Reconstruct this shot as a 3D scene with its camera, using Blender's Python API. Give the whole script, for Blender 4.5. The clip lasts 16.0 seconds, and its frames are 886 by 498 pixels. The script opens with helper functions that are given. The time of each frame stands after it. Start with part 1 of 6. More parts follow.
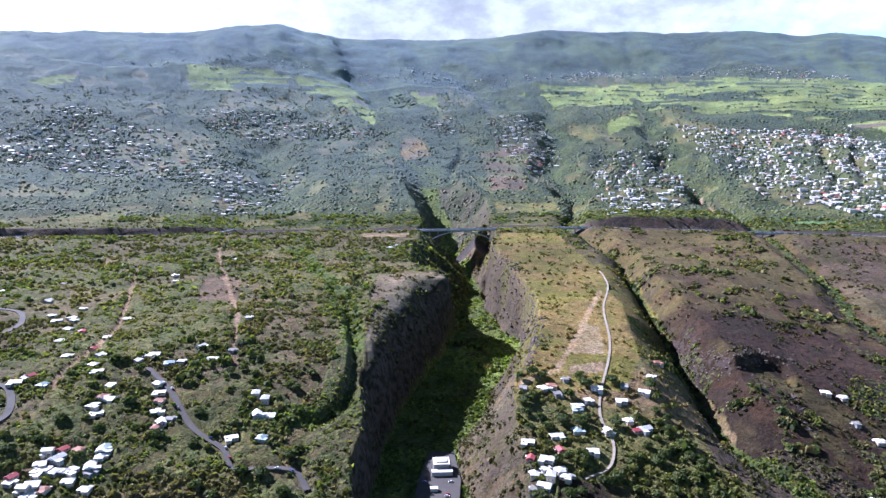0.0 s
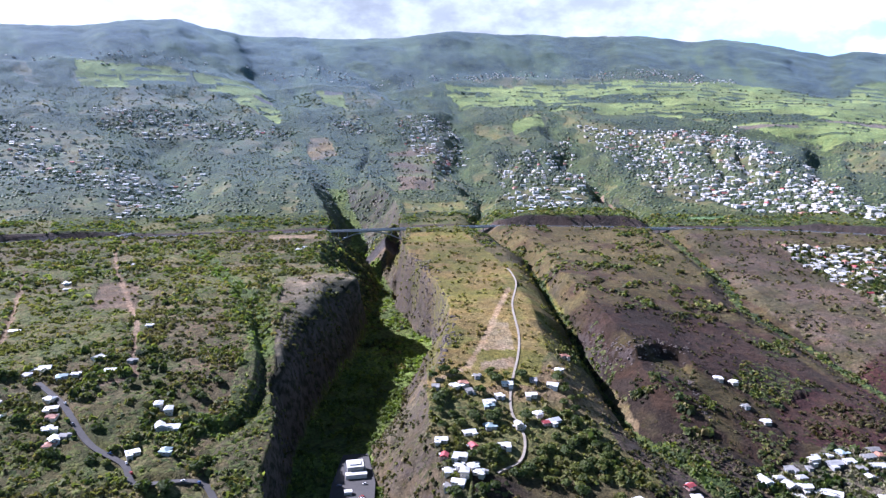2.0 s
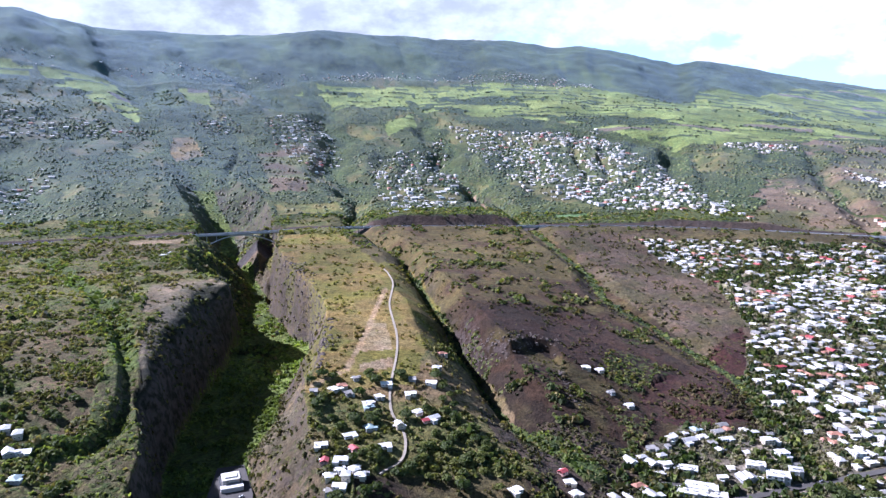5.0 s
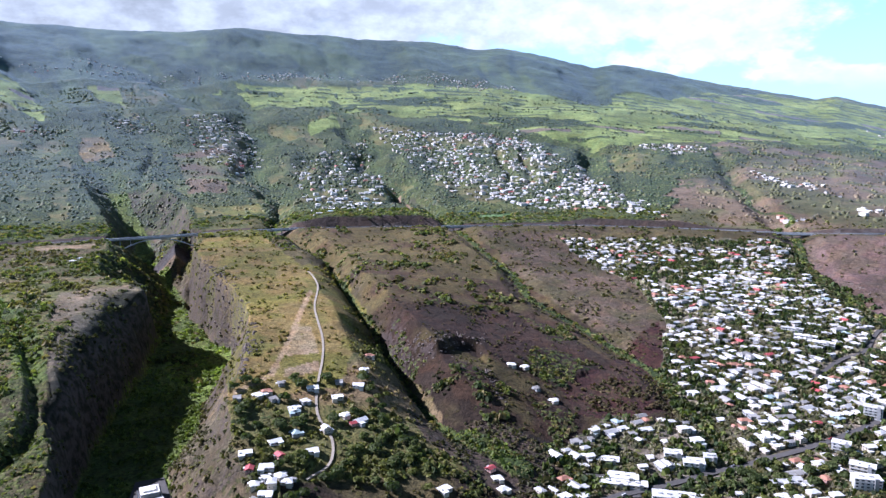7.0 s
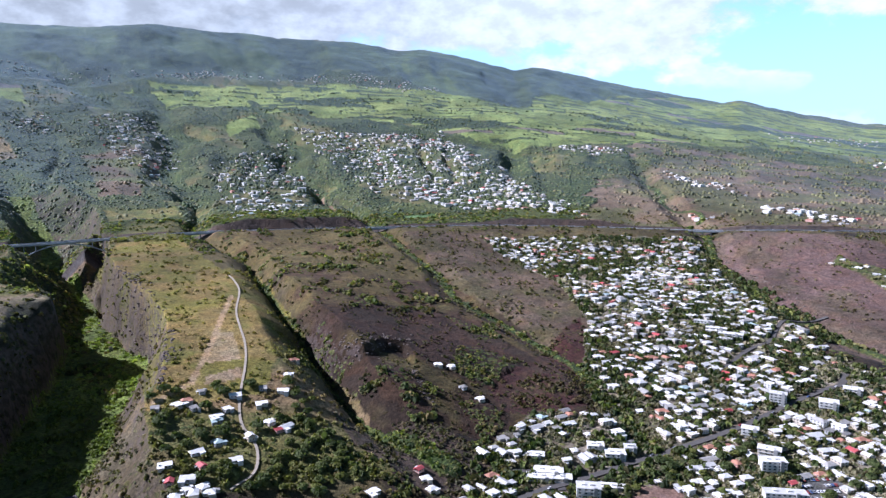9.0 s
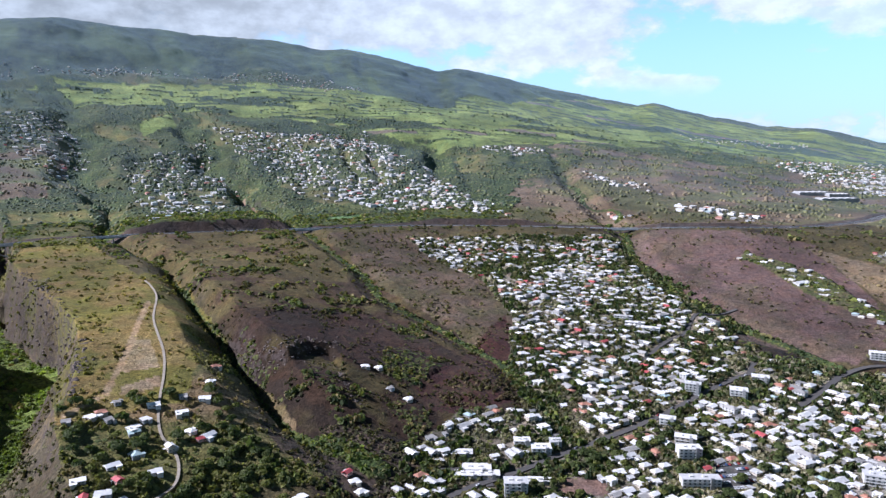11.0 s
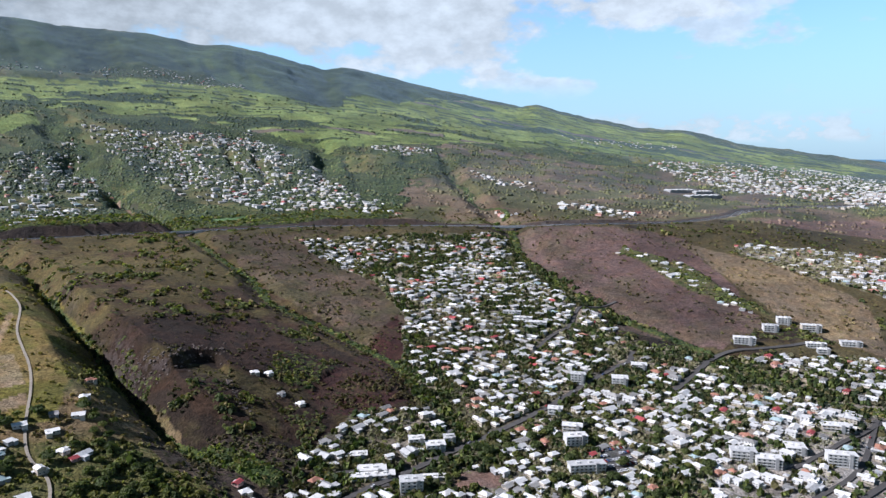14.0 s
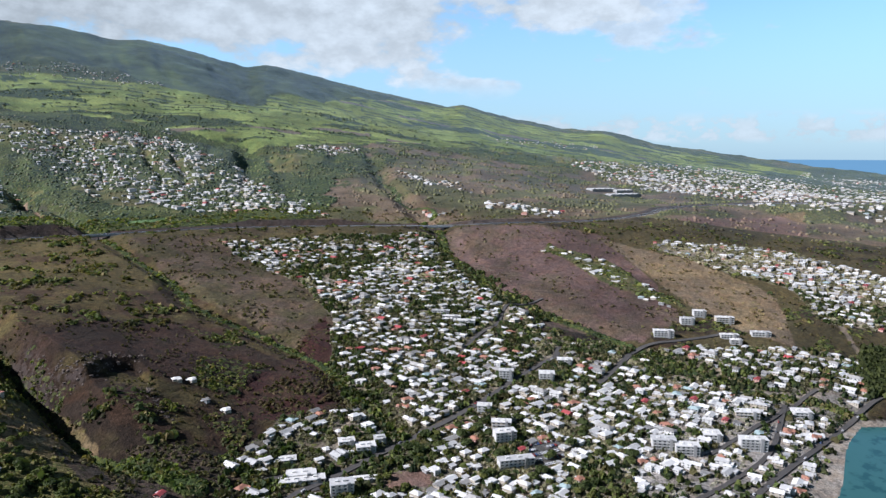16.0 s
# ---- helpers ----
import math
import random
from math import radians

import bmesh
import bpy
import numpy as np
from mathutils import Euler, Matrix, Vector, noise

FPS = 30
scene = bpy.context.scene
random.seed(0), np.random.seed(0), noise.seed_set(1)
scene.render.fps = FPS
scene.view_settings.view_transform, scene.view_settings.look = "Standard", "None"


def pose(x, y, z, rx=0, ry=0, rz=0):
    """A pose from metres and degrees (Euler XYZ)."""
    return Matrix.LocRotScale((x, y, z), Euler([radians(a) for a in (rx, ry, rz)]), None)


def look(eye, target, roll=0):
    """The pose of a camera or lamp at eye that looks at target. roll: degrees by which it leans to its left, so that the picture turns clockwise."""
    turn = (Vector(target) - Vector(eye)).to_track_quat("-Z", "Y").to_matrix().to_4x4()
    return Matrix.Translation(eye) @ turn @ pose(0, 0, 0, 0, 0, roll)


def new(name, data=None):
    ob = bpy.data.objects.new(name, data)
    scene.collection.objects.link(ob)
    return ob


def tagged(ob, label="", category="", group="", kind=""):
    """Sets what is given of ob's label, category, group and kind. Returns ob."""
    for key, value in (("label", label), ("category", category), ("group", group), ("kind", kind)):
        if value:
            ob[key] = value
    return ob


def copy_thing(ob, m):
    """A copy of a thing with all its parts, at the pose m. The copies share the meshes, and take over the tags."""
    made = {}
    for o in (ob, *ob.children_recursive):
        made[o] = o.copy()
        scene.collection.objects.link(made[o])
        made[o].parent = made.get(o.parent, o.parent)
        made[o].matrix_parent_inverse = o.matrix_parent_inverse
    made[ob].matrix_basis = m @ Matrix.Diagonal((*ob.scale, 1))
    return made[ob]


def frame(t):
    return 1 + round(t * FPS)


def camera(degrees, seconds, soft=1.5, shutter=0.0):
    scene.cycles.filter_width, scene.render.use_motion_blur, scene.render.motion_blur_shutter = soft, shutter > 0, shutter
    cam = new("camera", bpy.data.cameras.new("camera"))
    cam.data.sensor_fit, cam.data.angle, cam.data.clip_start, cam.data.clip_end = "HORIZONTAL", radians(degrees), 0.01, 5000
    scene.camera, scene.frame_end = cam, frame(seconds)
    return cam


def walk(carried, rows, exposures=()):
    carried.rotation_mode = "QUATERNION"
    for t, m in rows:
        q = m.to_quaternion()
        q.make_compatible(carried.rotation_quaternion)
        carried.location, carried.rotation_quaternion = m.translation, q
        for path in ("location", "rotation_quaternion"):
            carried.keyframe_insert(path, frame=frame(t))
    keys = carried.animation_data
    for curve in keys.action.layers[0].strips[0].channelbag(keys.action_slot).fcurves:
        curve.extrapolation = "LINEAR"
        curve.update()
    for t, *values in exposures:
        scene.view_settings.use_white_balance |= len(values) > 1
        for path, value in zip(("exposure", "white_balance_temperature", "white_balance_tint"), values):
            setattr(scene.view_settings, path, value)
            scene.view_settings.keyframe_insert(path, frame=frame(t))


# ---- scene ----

# The drone hovers and turns to its right: seconds, yaw, pitch, roll in degrees.
EYE = 300.0
cam = camera(65.16, 16.0, 1.4)
TURNS = [
    (0.0, -0.00, -7.95, -0.10),
    (0.5, -1.87, -7.96, -0.09),
    (1.0, -4.10, -7.97, -0.12),
    (1.5, -5.87, -7.97, -0.14),
    (2.0, -7.50, -7.97, -0.16),
    (2.5, -9.29, -7.98, -0.14),
    (3.0, -11.24, -7.99, -0.13),
    (3.5, -12.98, -7.99, -0.12),
    (4.0, -14.63, -7.98, -0.10),
    (6.5, -22.45, -7.90, -0.09),
    (7.0, -24.01, -7.89, -0.06),
    (7.5, -25.57, -7.87, -0.04),
    (8.0, -27.13, -7.86, -0.05),
    (8.5, -28.69, -7.84, -0.05),
    (9.0, -30.25, -7.82, -0.05),
    (11.5, -37.98, -7.78, -0.01),
    (12.0, -39.53, -7.77, 0.00),
    (12.5, -41.05, -7.78, 0.01),
    (13.0, -42.54, -7.79, 0.02),
    (13.5, -44.02, -7.81, 0.06),
    (14.0, -45.50, -7.81, 0.07),
    (14.5, -46.99, -7.81, 0.11),
    (15.0, -48.48, -7.82, 0.14),
    (15.5, -49.99, -7.82, 0.14),
    (16.0, -51.48, -7.82, 0.15),
]
walk(cam, [(t, pose(0, 0, EYE, 90, 0, yaw) @ pose(0, 0, 0, pitch, 0, roll)) for t, yaw, pitch, roll in TURNS],
     [(0, 1.22, 5170, 30), (4, 1.22, 5170, 30), (7, 1.00, 5220, 28), (9, 0.82, 5270, 26), (12.5, 0.48, 5430, 21), (16, 0.30, 5580, 18)])

# ---- daylight: morning sun ahead and to the left, broken cloud over the summits ----
SUN_BEAR, SUN_RISE = -52.0, 36.0
sun = new("sun", bpy.data.lights.new("sun", "SUN"))
sun.data.energy, sun.data.angle, sun.data.color = 5.0, radians(0.53), (1.0, 0.95, 0.87)
sun_way = Vector((math.sin(radians(SUN_BEAR)) * math.cos(radians(SUN_RISE)), math.cos(radians(SUN_BEAR)) * math.cos(radians(SUN_RISE)), math.sin(radians(SUN_RISE))))
sun.matrix_world = look(sun_way * 900, (0, 0, 0))


class Nodes:
    """Short hand for node trees."""

    def __init__(self, tree):
        self.tree = tree
        tree.nodes.clear()

    def add(self, kind, put=None, **settings):
        node = self.tree.nodes.new(kind)
        for key, value in settings.items():
            setattr(node, key, value)
        for key, value in (put or {}).items():
            if isinstance(value, bpy.types.NodeSocket):
                self.tree.links.new(value, node.inputs[key])
            else:
                node.inputs[key].default_value = value
        return node

    def math(self, op, a, b=0.0, c=0.0, clamp=False):
        return self.add("ShaderNodeMath", {0: a, 1: b, 2: c}, operation=op, use_clamp=clamp).outputs[0]

    def ramp(self, a, lo, hi, out_lo=0.0, out_hi=1.0, mode="SMOOTHSTEP"):
        return self.add("ShaderNodeMapRange", {0: a, 1: lo, 2: hi, 3: out_lo, 4: out_hi}, interpolation_type=mode).outputs[0]

    def mix(self, f, a, b, mode="MIX"):
        n = self.add("ShaderNodeMix", {0: f, 6: a, 7: b}, data_type="RGBA", blend_type=mode)
        return n.outputs[2]

    def noise(self, at, scale, detail=4.0, rough=0.55, **more):
        return self.add("ShaderNodeTexNoise", {"Vector": at, "Scale": scale, "Detail": detail, "Roughness": rough, **more}).outputs[0]


world = bpy.data.worlds.new("sky")
scene.world = world
world.use_nodes = True
n = Nodes(world.node_tree)
sky = n.add("ShaderNodeTexSky", sky_type="NISHITA", sun_disc=False, sun_elevation=radians(SUN_RISE), sun_rotation=radians(SUN_BEAR),
            air_density=1.0, dust_density=0.8, ozone_density=2.0, altitude=300.0)
at = n.add("ShaderNodeTexCoord").outputs["Generated"]
way = n.add("ShaderNodeSeparateXYZ", {0: at}).outputs
rise = n.math("MULTIPLY", n.math("ARCSINE", way[2]), 57.2958)
bear = n.math("MULTIPLY", n.math("ARCTAN2", way[0], way[1]), 57.2958)
puff = n.noise(n.add("ShaderNodeMapping", {0: at, 3: (1, 1, 2.2)}).outputs[0], 6.0, 5.0, 0.52)
fine = n.noise(n.add("ShaderNodeMapping", {0: at, 3: (1, 1, 1.8)}).outputs[0], 22.0, 6.0, 0.6)
# the bank thins towards the sea on the right
edge = n.ramp(bear, 48.0, 74.0, 6.8, 14.5, "LINEAR")
bank = n.ramp(n.math("ADD", rise, n.math("ADD", n.math("MULTIPLY", n.math("SUBTRACT", puff, 0.5), 16.0), n.math("MULTIPLY", n.math("SUBTRACT", fine, 0.5), 5.0))), n.math("SUBTRACT", edge, 0.4), n.math("ADD", edge, 1.7))
left = n.math("MULTIPLY", n.math("MULTIPLY", n.ramp(bear, 66.0, 80.0, 1.0, 0.0), n.ramp(bear, -95.0, -60.0)), n.ramp(rise, 26.0, 15.0))
bank = n.math("MULTIPLY", bank, left)
low = n.math("MULTIPLY", n.math("MULTIPLY", n.ramp(fine, 0.44, 0.54), n.ramp(rise, 0.7, 1.3)), n.ramp(rise, 3.4, 2.2))
low = n.math("MULTIPLY", low, n.ramp(bear, 52.0, 57.0, 0.0, 0.75))
# small fair-weather puffs on the seaward side only
spots = n.math("MULTIPLY", n.math("MULTIPLY", n.ramp(puff, 0.57, 0.64), n.ramp(rise, 4.0, 6.0)), n.math("MULTIPLY", n.ramp(rise, 26.0, 16.0, 0.0, 0.8), n.ramp(bear, 20.0, 40.0)))
bank = n.math("MAXIMUM", bank, n.math("MULTIPLY", n.ramp(bear, 30.0, 12.0), n.math("MULTIPLY", n.ramp(bear, -95.0, -60.0), n.ramp(rise, 26.0, 15.0))))
cloud = n.math("MAXIMUM", n.math("MAXIMUM", bank, low), spots)
# glaring towards the sun, grey where the bank is thick over the summits
glow = n.math("MAXIMUM", n.ramp(bear, -4.0, -18.0, 0.34, 0.72), n.ramp(bear, 2.0, 40.0, 0.34, 0.66, "LINEAR"))
grey = n.math("MULTIPLY_ADD", n.ramp(fine, 0.30, 0.72), 0.26, n.math("MULTIPLY_ADD", n.ramp(puff, 0.35, 0.65), 0.14, glow))
CLOUD = 4.2
lit = n.add("ShaderNodeCombineColor", {0: n.math("MULTIPLY", grey, CLOUD * 0.97), 1: n.math("MULTIPLY", grey, CLOUD * 1.06), 2: n.math("MULTIPLY", grey, CLOUD * 1.01)}).outputs[0]
seaward = n.math("MULTIPLY", n.ramp(bear, 5.0, 30.0), n.ramp(bear, 112.0, 88.0))
bright = n.math("MULTIPLY", n.ramp(rise, 10.0, 34.0, 1.05, 0.22), n.ramp(seaward, 0.0, 1.0, 0.42, 1.0))  # pale towards the horizon, deep overhead and inland
clear = n.mix(1.0, sky.outputs[0], n.add("ShaderNodeCombineColor", {0: n.math("MULTIPLY", bright, 0.86), 1: n.math("MULTIPLY", bright, 1.04), 2: bright}).outputs[0], "MULTIPLY")
clear = n.mix(n.math("MULTIPLY", n.ramp(rise, 16.0, 0.5, 0.0, 0.75), seaward), clear, (2.3, 3.3, 3.75, 1))  # moist air low over the sea
both = n.mix(cloud, clear, lit)
# open sea out to the horizon
sea = n.ramp(rise, -0.38, -0.33, 1.0, 0.0, "LINEAR")
both = n.mix(sea, both, (1.05, 2.1, 3.0, 1))
back = n.add("ShaderNodeBackground", {0: both, 1: 0.15})
n.add("ShaderNodeOutputWorld", {0: back.outputs[0]})

# ---- the lie of the land: bearing in degrees from the y axis, range in metres ----
RANGE = np.array([0, 350, 550, 720, 1000, 1480, 2300, 3300, 4600, 5200.0])
BEAR = np.array([-180, -120, -60, -35, 10, 20, 27, 33, 45, 60, 75, 85, 95, 120, 180.0])
NEAR_Z = {  # heights in metres at the near ranges, bearing by bearing
    350: [-9, -9, 10, 22, 22, 14, 8, 4, 3, 2, -1, -5, -9, -9, -9],
    550: [-9, -9, 40, 64, 64, 48, 34, 16, 12, 8, 4, -3, -9, -9, -9],
    720: [-9, -9, 70, 100, 100, 92, 74, 42, 30, 24, 14, 4, -9, -9, -9],
    1000: [-9, -9, 80, 118, 122, 120, 110, 78, 72, 60, 44, 22, -9, -9, -9],
}
SKY_BEAR = [-180, -90, -60, -33, -26, -20, -16, -13, -8, -3, 3, 8.5, 11, 14, 20, 23, 25, 27, 29.3, 31.8, 33.7, 36, 37.5, 39, 41.3, 43.6,
            47.6, 51.7, 53.1, 56, 61.3, 63, 64.4, 68.3, 73.3, 79, 84, 95, 120, 180]
SKY_RISE = [-4, -4, 4, 7.98, 8.5, 8.75, 9.5, 9.75, 8.8, 8.75, 8.8, 9.5, 9.2, 9.1, 8.72, 8.7, 8.4, 8.05, 8.1, 7.5, 7.1, 6.55, 6.75, 6.45, 5.94, 5.3,
            4.45, 3.62, 3.8, 2.85, 1.75, 1.6, 1.57, 0.5, -0.3, -1.17, -1.76, -3.4, -4, -4]


def over_bearing(b, at, values, soft=5.0):
    """Values along the bearing, with the kinks at their knots rounded off."""
    return sum(w * np.interp(b + o * soft, at, values) for o, w in ((-1, 0.12), (-0.6, 0.18), (-0.25, 0.2), (0.25, 0.2), (0.6, 0.18), (1, 0.12)))


def base_land(x, y):
    """Height of the smooth slope, before ravines, roads and cuts."""
    b, d = np.degrees(np.arctan2(x, y)), np.hypot(x, y)
    rise = np.tan(np.radians(over_bearing(b, SKY_BEAR, SKY_RISE, 0.3)))
    road = over_bearing(b, [-180, -60, -33, 60, 64, 70, 78, 95, 180], [-9, 100, 141, 141, 138, 128, 112, 60, -9.0])
    mid = 300 + 2300 * np.tan(np.radians(over_bearing(b, [-180, -60, 42, 50, 60, 75, 90, 180], [-8, -2, -0.8, -1.3, -2.5, -3.6, -4.6, -8])))
    high = 300 + 3300 * np.tan(np.radians(over_bearing(b, [-180, -60, -33, 30, 38, 45, 60, 75, 90, 180], [-5, 2, 3.8, 3.8, 3.2, 2.2, -0.3, -2.0, -3.3, -5])))
    top = 300 + 4600 * rise
    cols = [over_bearing(b, BEAR, NEAR_Z[350]), over_bearing(b, BEAR, NEAR_Z[350])]
    cols += [over_bearing(b, BEAR, NEAR_Z[k]) for k in (550, 720, 1000)]
    cols += [road, mid, high, top, top + 60]
    k = np.clip(np.searchsorted(RANGE, d) - 1, 0, len(RANGE) - 2)
    f = np.clip((d - RANGE[k]) / (RANGE[k + 1] - RANGE[k]), 0, 1)
    cols = np.stack(cols)
    take = lambda i: np.take_along_axis(cols, np.clip(i, 0, len(RANGE) - 1)[None], 0)[0]
    z0, z1 = take(k), take(k + 1)
    # monotone cubic through the rings
    w0, w1 = RANGE[np.clip(k, 1, None)] - RANGE[np.clip(k - 1, 0, None)], RANGE[k + 1] - RANGE[k]
    s = (z1 - z0) / w1
    sp = np.where(k > 0, (z0 - take(k - 1)) / np.where(w0 > 0, w0, 1), s)
    k2 = np.clip(k + 2, 0, len(RANGE) - 1)
    w2 = np.where(k2 > k + 1, RANGE[k2] - RANGE[k + 1], 1)
    sn = np.where(k2 > k + 1, (take(k2) - z1) / w2, s)
    m0 = np.where(sp * s > 0, 2 * sp * s / np.where(np.abs(sp + s) > 1e-9, sp + s, 1), 0)
    m1 = np.where(sn * s > 0, 2 * sn * s / np.where(np.abs(sn + s) > 1e-9, sn + s, 1), 0)
    h = w1
    z = (2 * f**3 - 3 * f**2 + 1) * z0 + (f**3 - 2 * f**2 + f) * h * m0 + (3 * f**2 - 2 * f**3) * z1 + (f**3 - f**2) * h * m1
    # the shore runs along the x axis and falls back beyond the bay
    shore = y - 92 + np.clip(x - 868, 0, None) * 1.1 + 6 * np.sin(x / 47)
    return np.where(d > 4600, z, np.minimum(z, np.where(shore > 0, 0.2 + shore * 0.09 + np.clip(shore - 18, 0, None) * 0.11 + np.clip(shore - 900, 0, None), shore * 0.06)))


def sdist(x, y, pts):
    """Distance to a polyline, signed (left of its way is plus), and the share of its length at the nearest place."""
    best, sign, along = np.full(x.shape, 1e9), np.ones(x.shape), np.zeros(x.shape)
    p = np.array(pts, float)[:, :2]
    seg = np.hypot(*np.diff(p, axis=0).T)
    run = np.concatenate([[0], np.cumsum(seg)])
    for i in range(len(p) - 1):
        a, v = p[i], p[i + 1] - p[i]
        f = np.clip(((x - a[0]) * v[0] + (y - a[1]) * v[1]) / (v @ v), 0, 1)
        ex, ey = x - a[0] - f * v[0], y - a[1] - f * v[1]
        dd = np.hypot(ex, ey)
        near = dd < best
        best = np.where(near, dd, best)
        sign = np.where(near, np.where(v[0] * ey - v[1] * ex >= 0, 1, -1), sign)
        along = np.where(near, (run[i] + f * seg[i]) / run[-1], along)
    return best, sign, along


def smooth(a, b, v):
    f = np.clip((v - a) / (b - a), 0, 1)
    return f * f * (3 - 2 * f)

# ---- plan, in metres: ravines, roads, land cover, villages ----
GORGE = [(-15, 398), (-20, 544), (-22, 640), (0, 745), (40, 840), (58, 920), (50, 1000), (50, 1100), (54, 1209), (57, 1340), (46, 1410), (25, 1475), (13, 1540), (10, 1600), (15, 1800), (-44, 2100), (-159, 2595), (-297, 3086)]
FLOOR_WEST = [(-60, 398), (-59, 543), (-56, 626), (-51, 703), (-29, 782), (-3, 879), (13, 978), (28, 1098), (42, 1209), (50, 1343), (38, 1405), (14, 1465), (0, 1535), (-4, 1600), (0, 1800), (-66, 2100)]
FLOOR_EAST = [(50, 398), (32, 480), (21, 543), (17, 572), (12, 638), (26, 675), (55, 765), (82, 838), (104, 914), (106, 951), (87, 982), (76, 1065), (69, 1169), (64, 1343), (54, 1412), (36, 1484), (26, 1545), (25, 1600), (30, 1800), (-22, 2100)]
RIM_WEST = [(-72, 398), (-66, 483), (-68, 547), (-74, 594), (-79, 650), (-85, 727), (-86, 801), (-66, 905), (-52, 975), (-22, 1000), (2, 985), (-18, 1030), (-56, 1085), (-68, 1144), (-62, 1230), (-54, 1288), (-50, 1354), (-54, 1445), (-48, 1560), (-60, 1650), (-75, 1800), (-130, 2100)]
RIM_EAST = [(98, 398), (72, 483), (66, 532), (66, 578), (65, 620), (66, 642), (86, 672), (96, 710), (115, 778), (120, 894), (103, 1026), (96, 1114), (93, 1285), (112, 1400), (138, 1456), (108, 1540), (112, 1640), (122, 1800), (50, 2100)]
SPUR = [(-52, 1442, 137), (-12, 1425, 112), (18, 1400, 84), (44, 1350, 50)]
HEADLAND = [(67, 1352, 50), (68, 1420, 88), (68, 1480, 116), (90, 1560, 140)]
RAVINE_MOUTH = [(248, 610), (262, 575), (290, 545), (325, 525), (345, 500), (350, 455), (300, 440), (262, 470), (258, 520), (246, 560)]
SLOT = [(70, 1190), (80, 1268), (82, 1348), (103, 1436), (116, 1486)]
RAVINE = [(325, 1984), (351, 1865), (265, 1456), (299, 1185), (275, 920), (269, 784), (256, 657), (258, 599), (266, 560), (284, 526), (293, 499)]
GULLY_WEST = [(-266, 1226), (-160, 960), (-116, 830), (-100, 745), (-90, 690), (-86, 640), (-92, 600), (-106, 574), (-136, 578)]
GULLY_EAST = [(687, 1925), (663, 1571), (621, 1344), (569, 996), (528, 874), (546, 749), (546, 625), (525, 546), (507, 481), (484, 418)]
GULLY_TOWN = [(2024, 2035), (1445, 1343), (1150, 931), (1044, 823), (955, 678), (907, 527), (880, 403), (863, 286), (860, 210), (884, 146), (883, 111)]
UP_A = [(337, 1831), (363, 2229), (456, 2749), (454, 3218), (417, 3569)]
UP_B = [(642, 1653), (693, 1890), (793, 2417), (862, 2855), (862, 3207)]
UP_C = [(1342, 1769), (1466, 2023), (1500, 2272), (1274, 2575)]
UP_D = [(-402, 1619), (-481, 2089), (-653, 2582), (-1070, 2945), (-1554, 3352)]
UP_E = [(-236, 3152), (-419, 3674), (-680, 3836)]
UP_F = [(293, 3141), (220, 3609), (52, 3967)]
ROAD_RIDGE = [(232, 1017), (227, 940), (196, 830), (180, 730), (166, 676), (146, 619), (138, 582), (141, 548), (131, 517), (108, 500)]
TRACK_RIDGE = [(210, 910), (156, 761), (132, 702), (111, 655), (75, 631)]
ROAD_WEST = [(-281, 638), (-247, 602), (-209, 551), (-176, 526), (-163, 504), (-141, 505), (-115, 505), (-101, 484)]
ROAD_WEST_TWO = [(-480, 695), (-466, 719), (-473, 759), (-502, 799), (-554, 816)]
ROAD_WEST_THREE = [(-362, 520), (-356, 540), (-368, 567), (-386, 586), (-412, 590)]
TRACK_WEST = [(-478, 1075), (-422, 926), (-360, 749), (-350, 673), (-351, 616), (-343, 584)]
TRACK_WEST_TWO = [(-435, 1419), (-398, 1221), (-343, 1058), (-241, 794), (-215, 689), (-204, 654), (-228, 635)]
ROAD_TOWN = [(330, 440), (361, 440), (425, 436), (479, 432), (570, 424), (669, 428), (738, 427), (765, 424), (796, 437)]
ROAD_TOWN_TWO = [(732, 347), (816, 353), (876, 359), (923, 323), (1001, 279)]
ROAD_TOWN_THREE = [(693, 523), (763, 541), (809, 544), (885, 575), (947, 551)]
ROAD_SHORE = [(951, 82), (883, 102), (753, 121), (615, 140), (557, 142)]
ROAD_TOWN_FOUR = [(853, 170), (713, 152), (631, 163), (568, 178)]
ROAD_TOWN_FIVE = [(370, 432), (381, 460), (351, 477)]
ROAD_TOWN_SIX = [(830, 1026), (868, 865), (830, 780), (858, 827)]
ROAD_TOWN_SEVEN = [(656, 197), (729, 182), (817, 168), (877, 159), (907, 148)]
ROAD_EAST = [(1027, 108), (1083, 136), (1135, 159)]
ROAD_UP = [(582, 1489), (715, 1924)]
RIDGE_GRASS = [(115, 1382), (225, 1363), (233, 1059), (299, 1110), (281, 919), (273, 797), (167, 624), (114, 622), (63, 619), (85, 670), (107, 983), (86, 1216)]
RIDGE_FOOT = [(61, 619), (273, 797), (271, 716), (270, 624), (240, 489), (20, 504), (36, 528)]
HILL_BROWN = [(283, 1439), (640, 1387), (586, 1026), (549, 807), (548, 637), (497, 524), (342, 535), (283, 612), (280, 813), (305, 1110)]
HILL_DARK = [(337, 817), (449, 825), (501, 736), (516, 619), (415, 607), (375, 662), (325, 705), (282, 796)]
FALLOW_WEST = [(635, 1253), (779, 1152), (752, 893), (676, 748), (592, 652), (561, 643), (557, 764), (549, 908)]
BURNT = [(415, 607), (508, 650), (561, 690), (640, 735), (590, 640), (508, 540), (437, 538), (407, 565)]
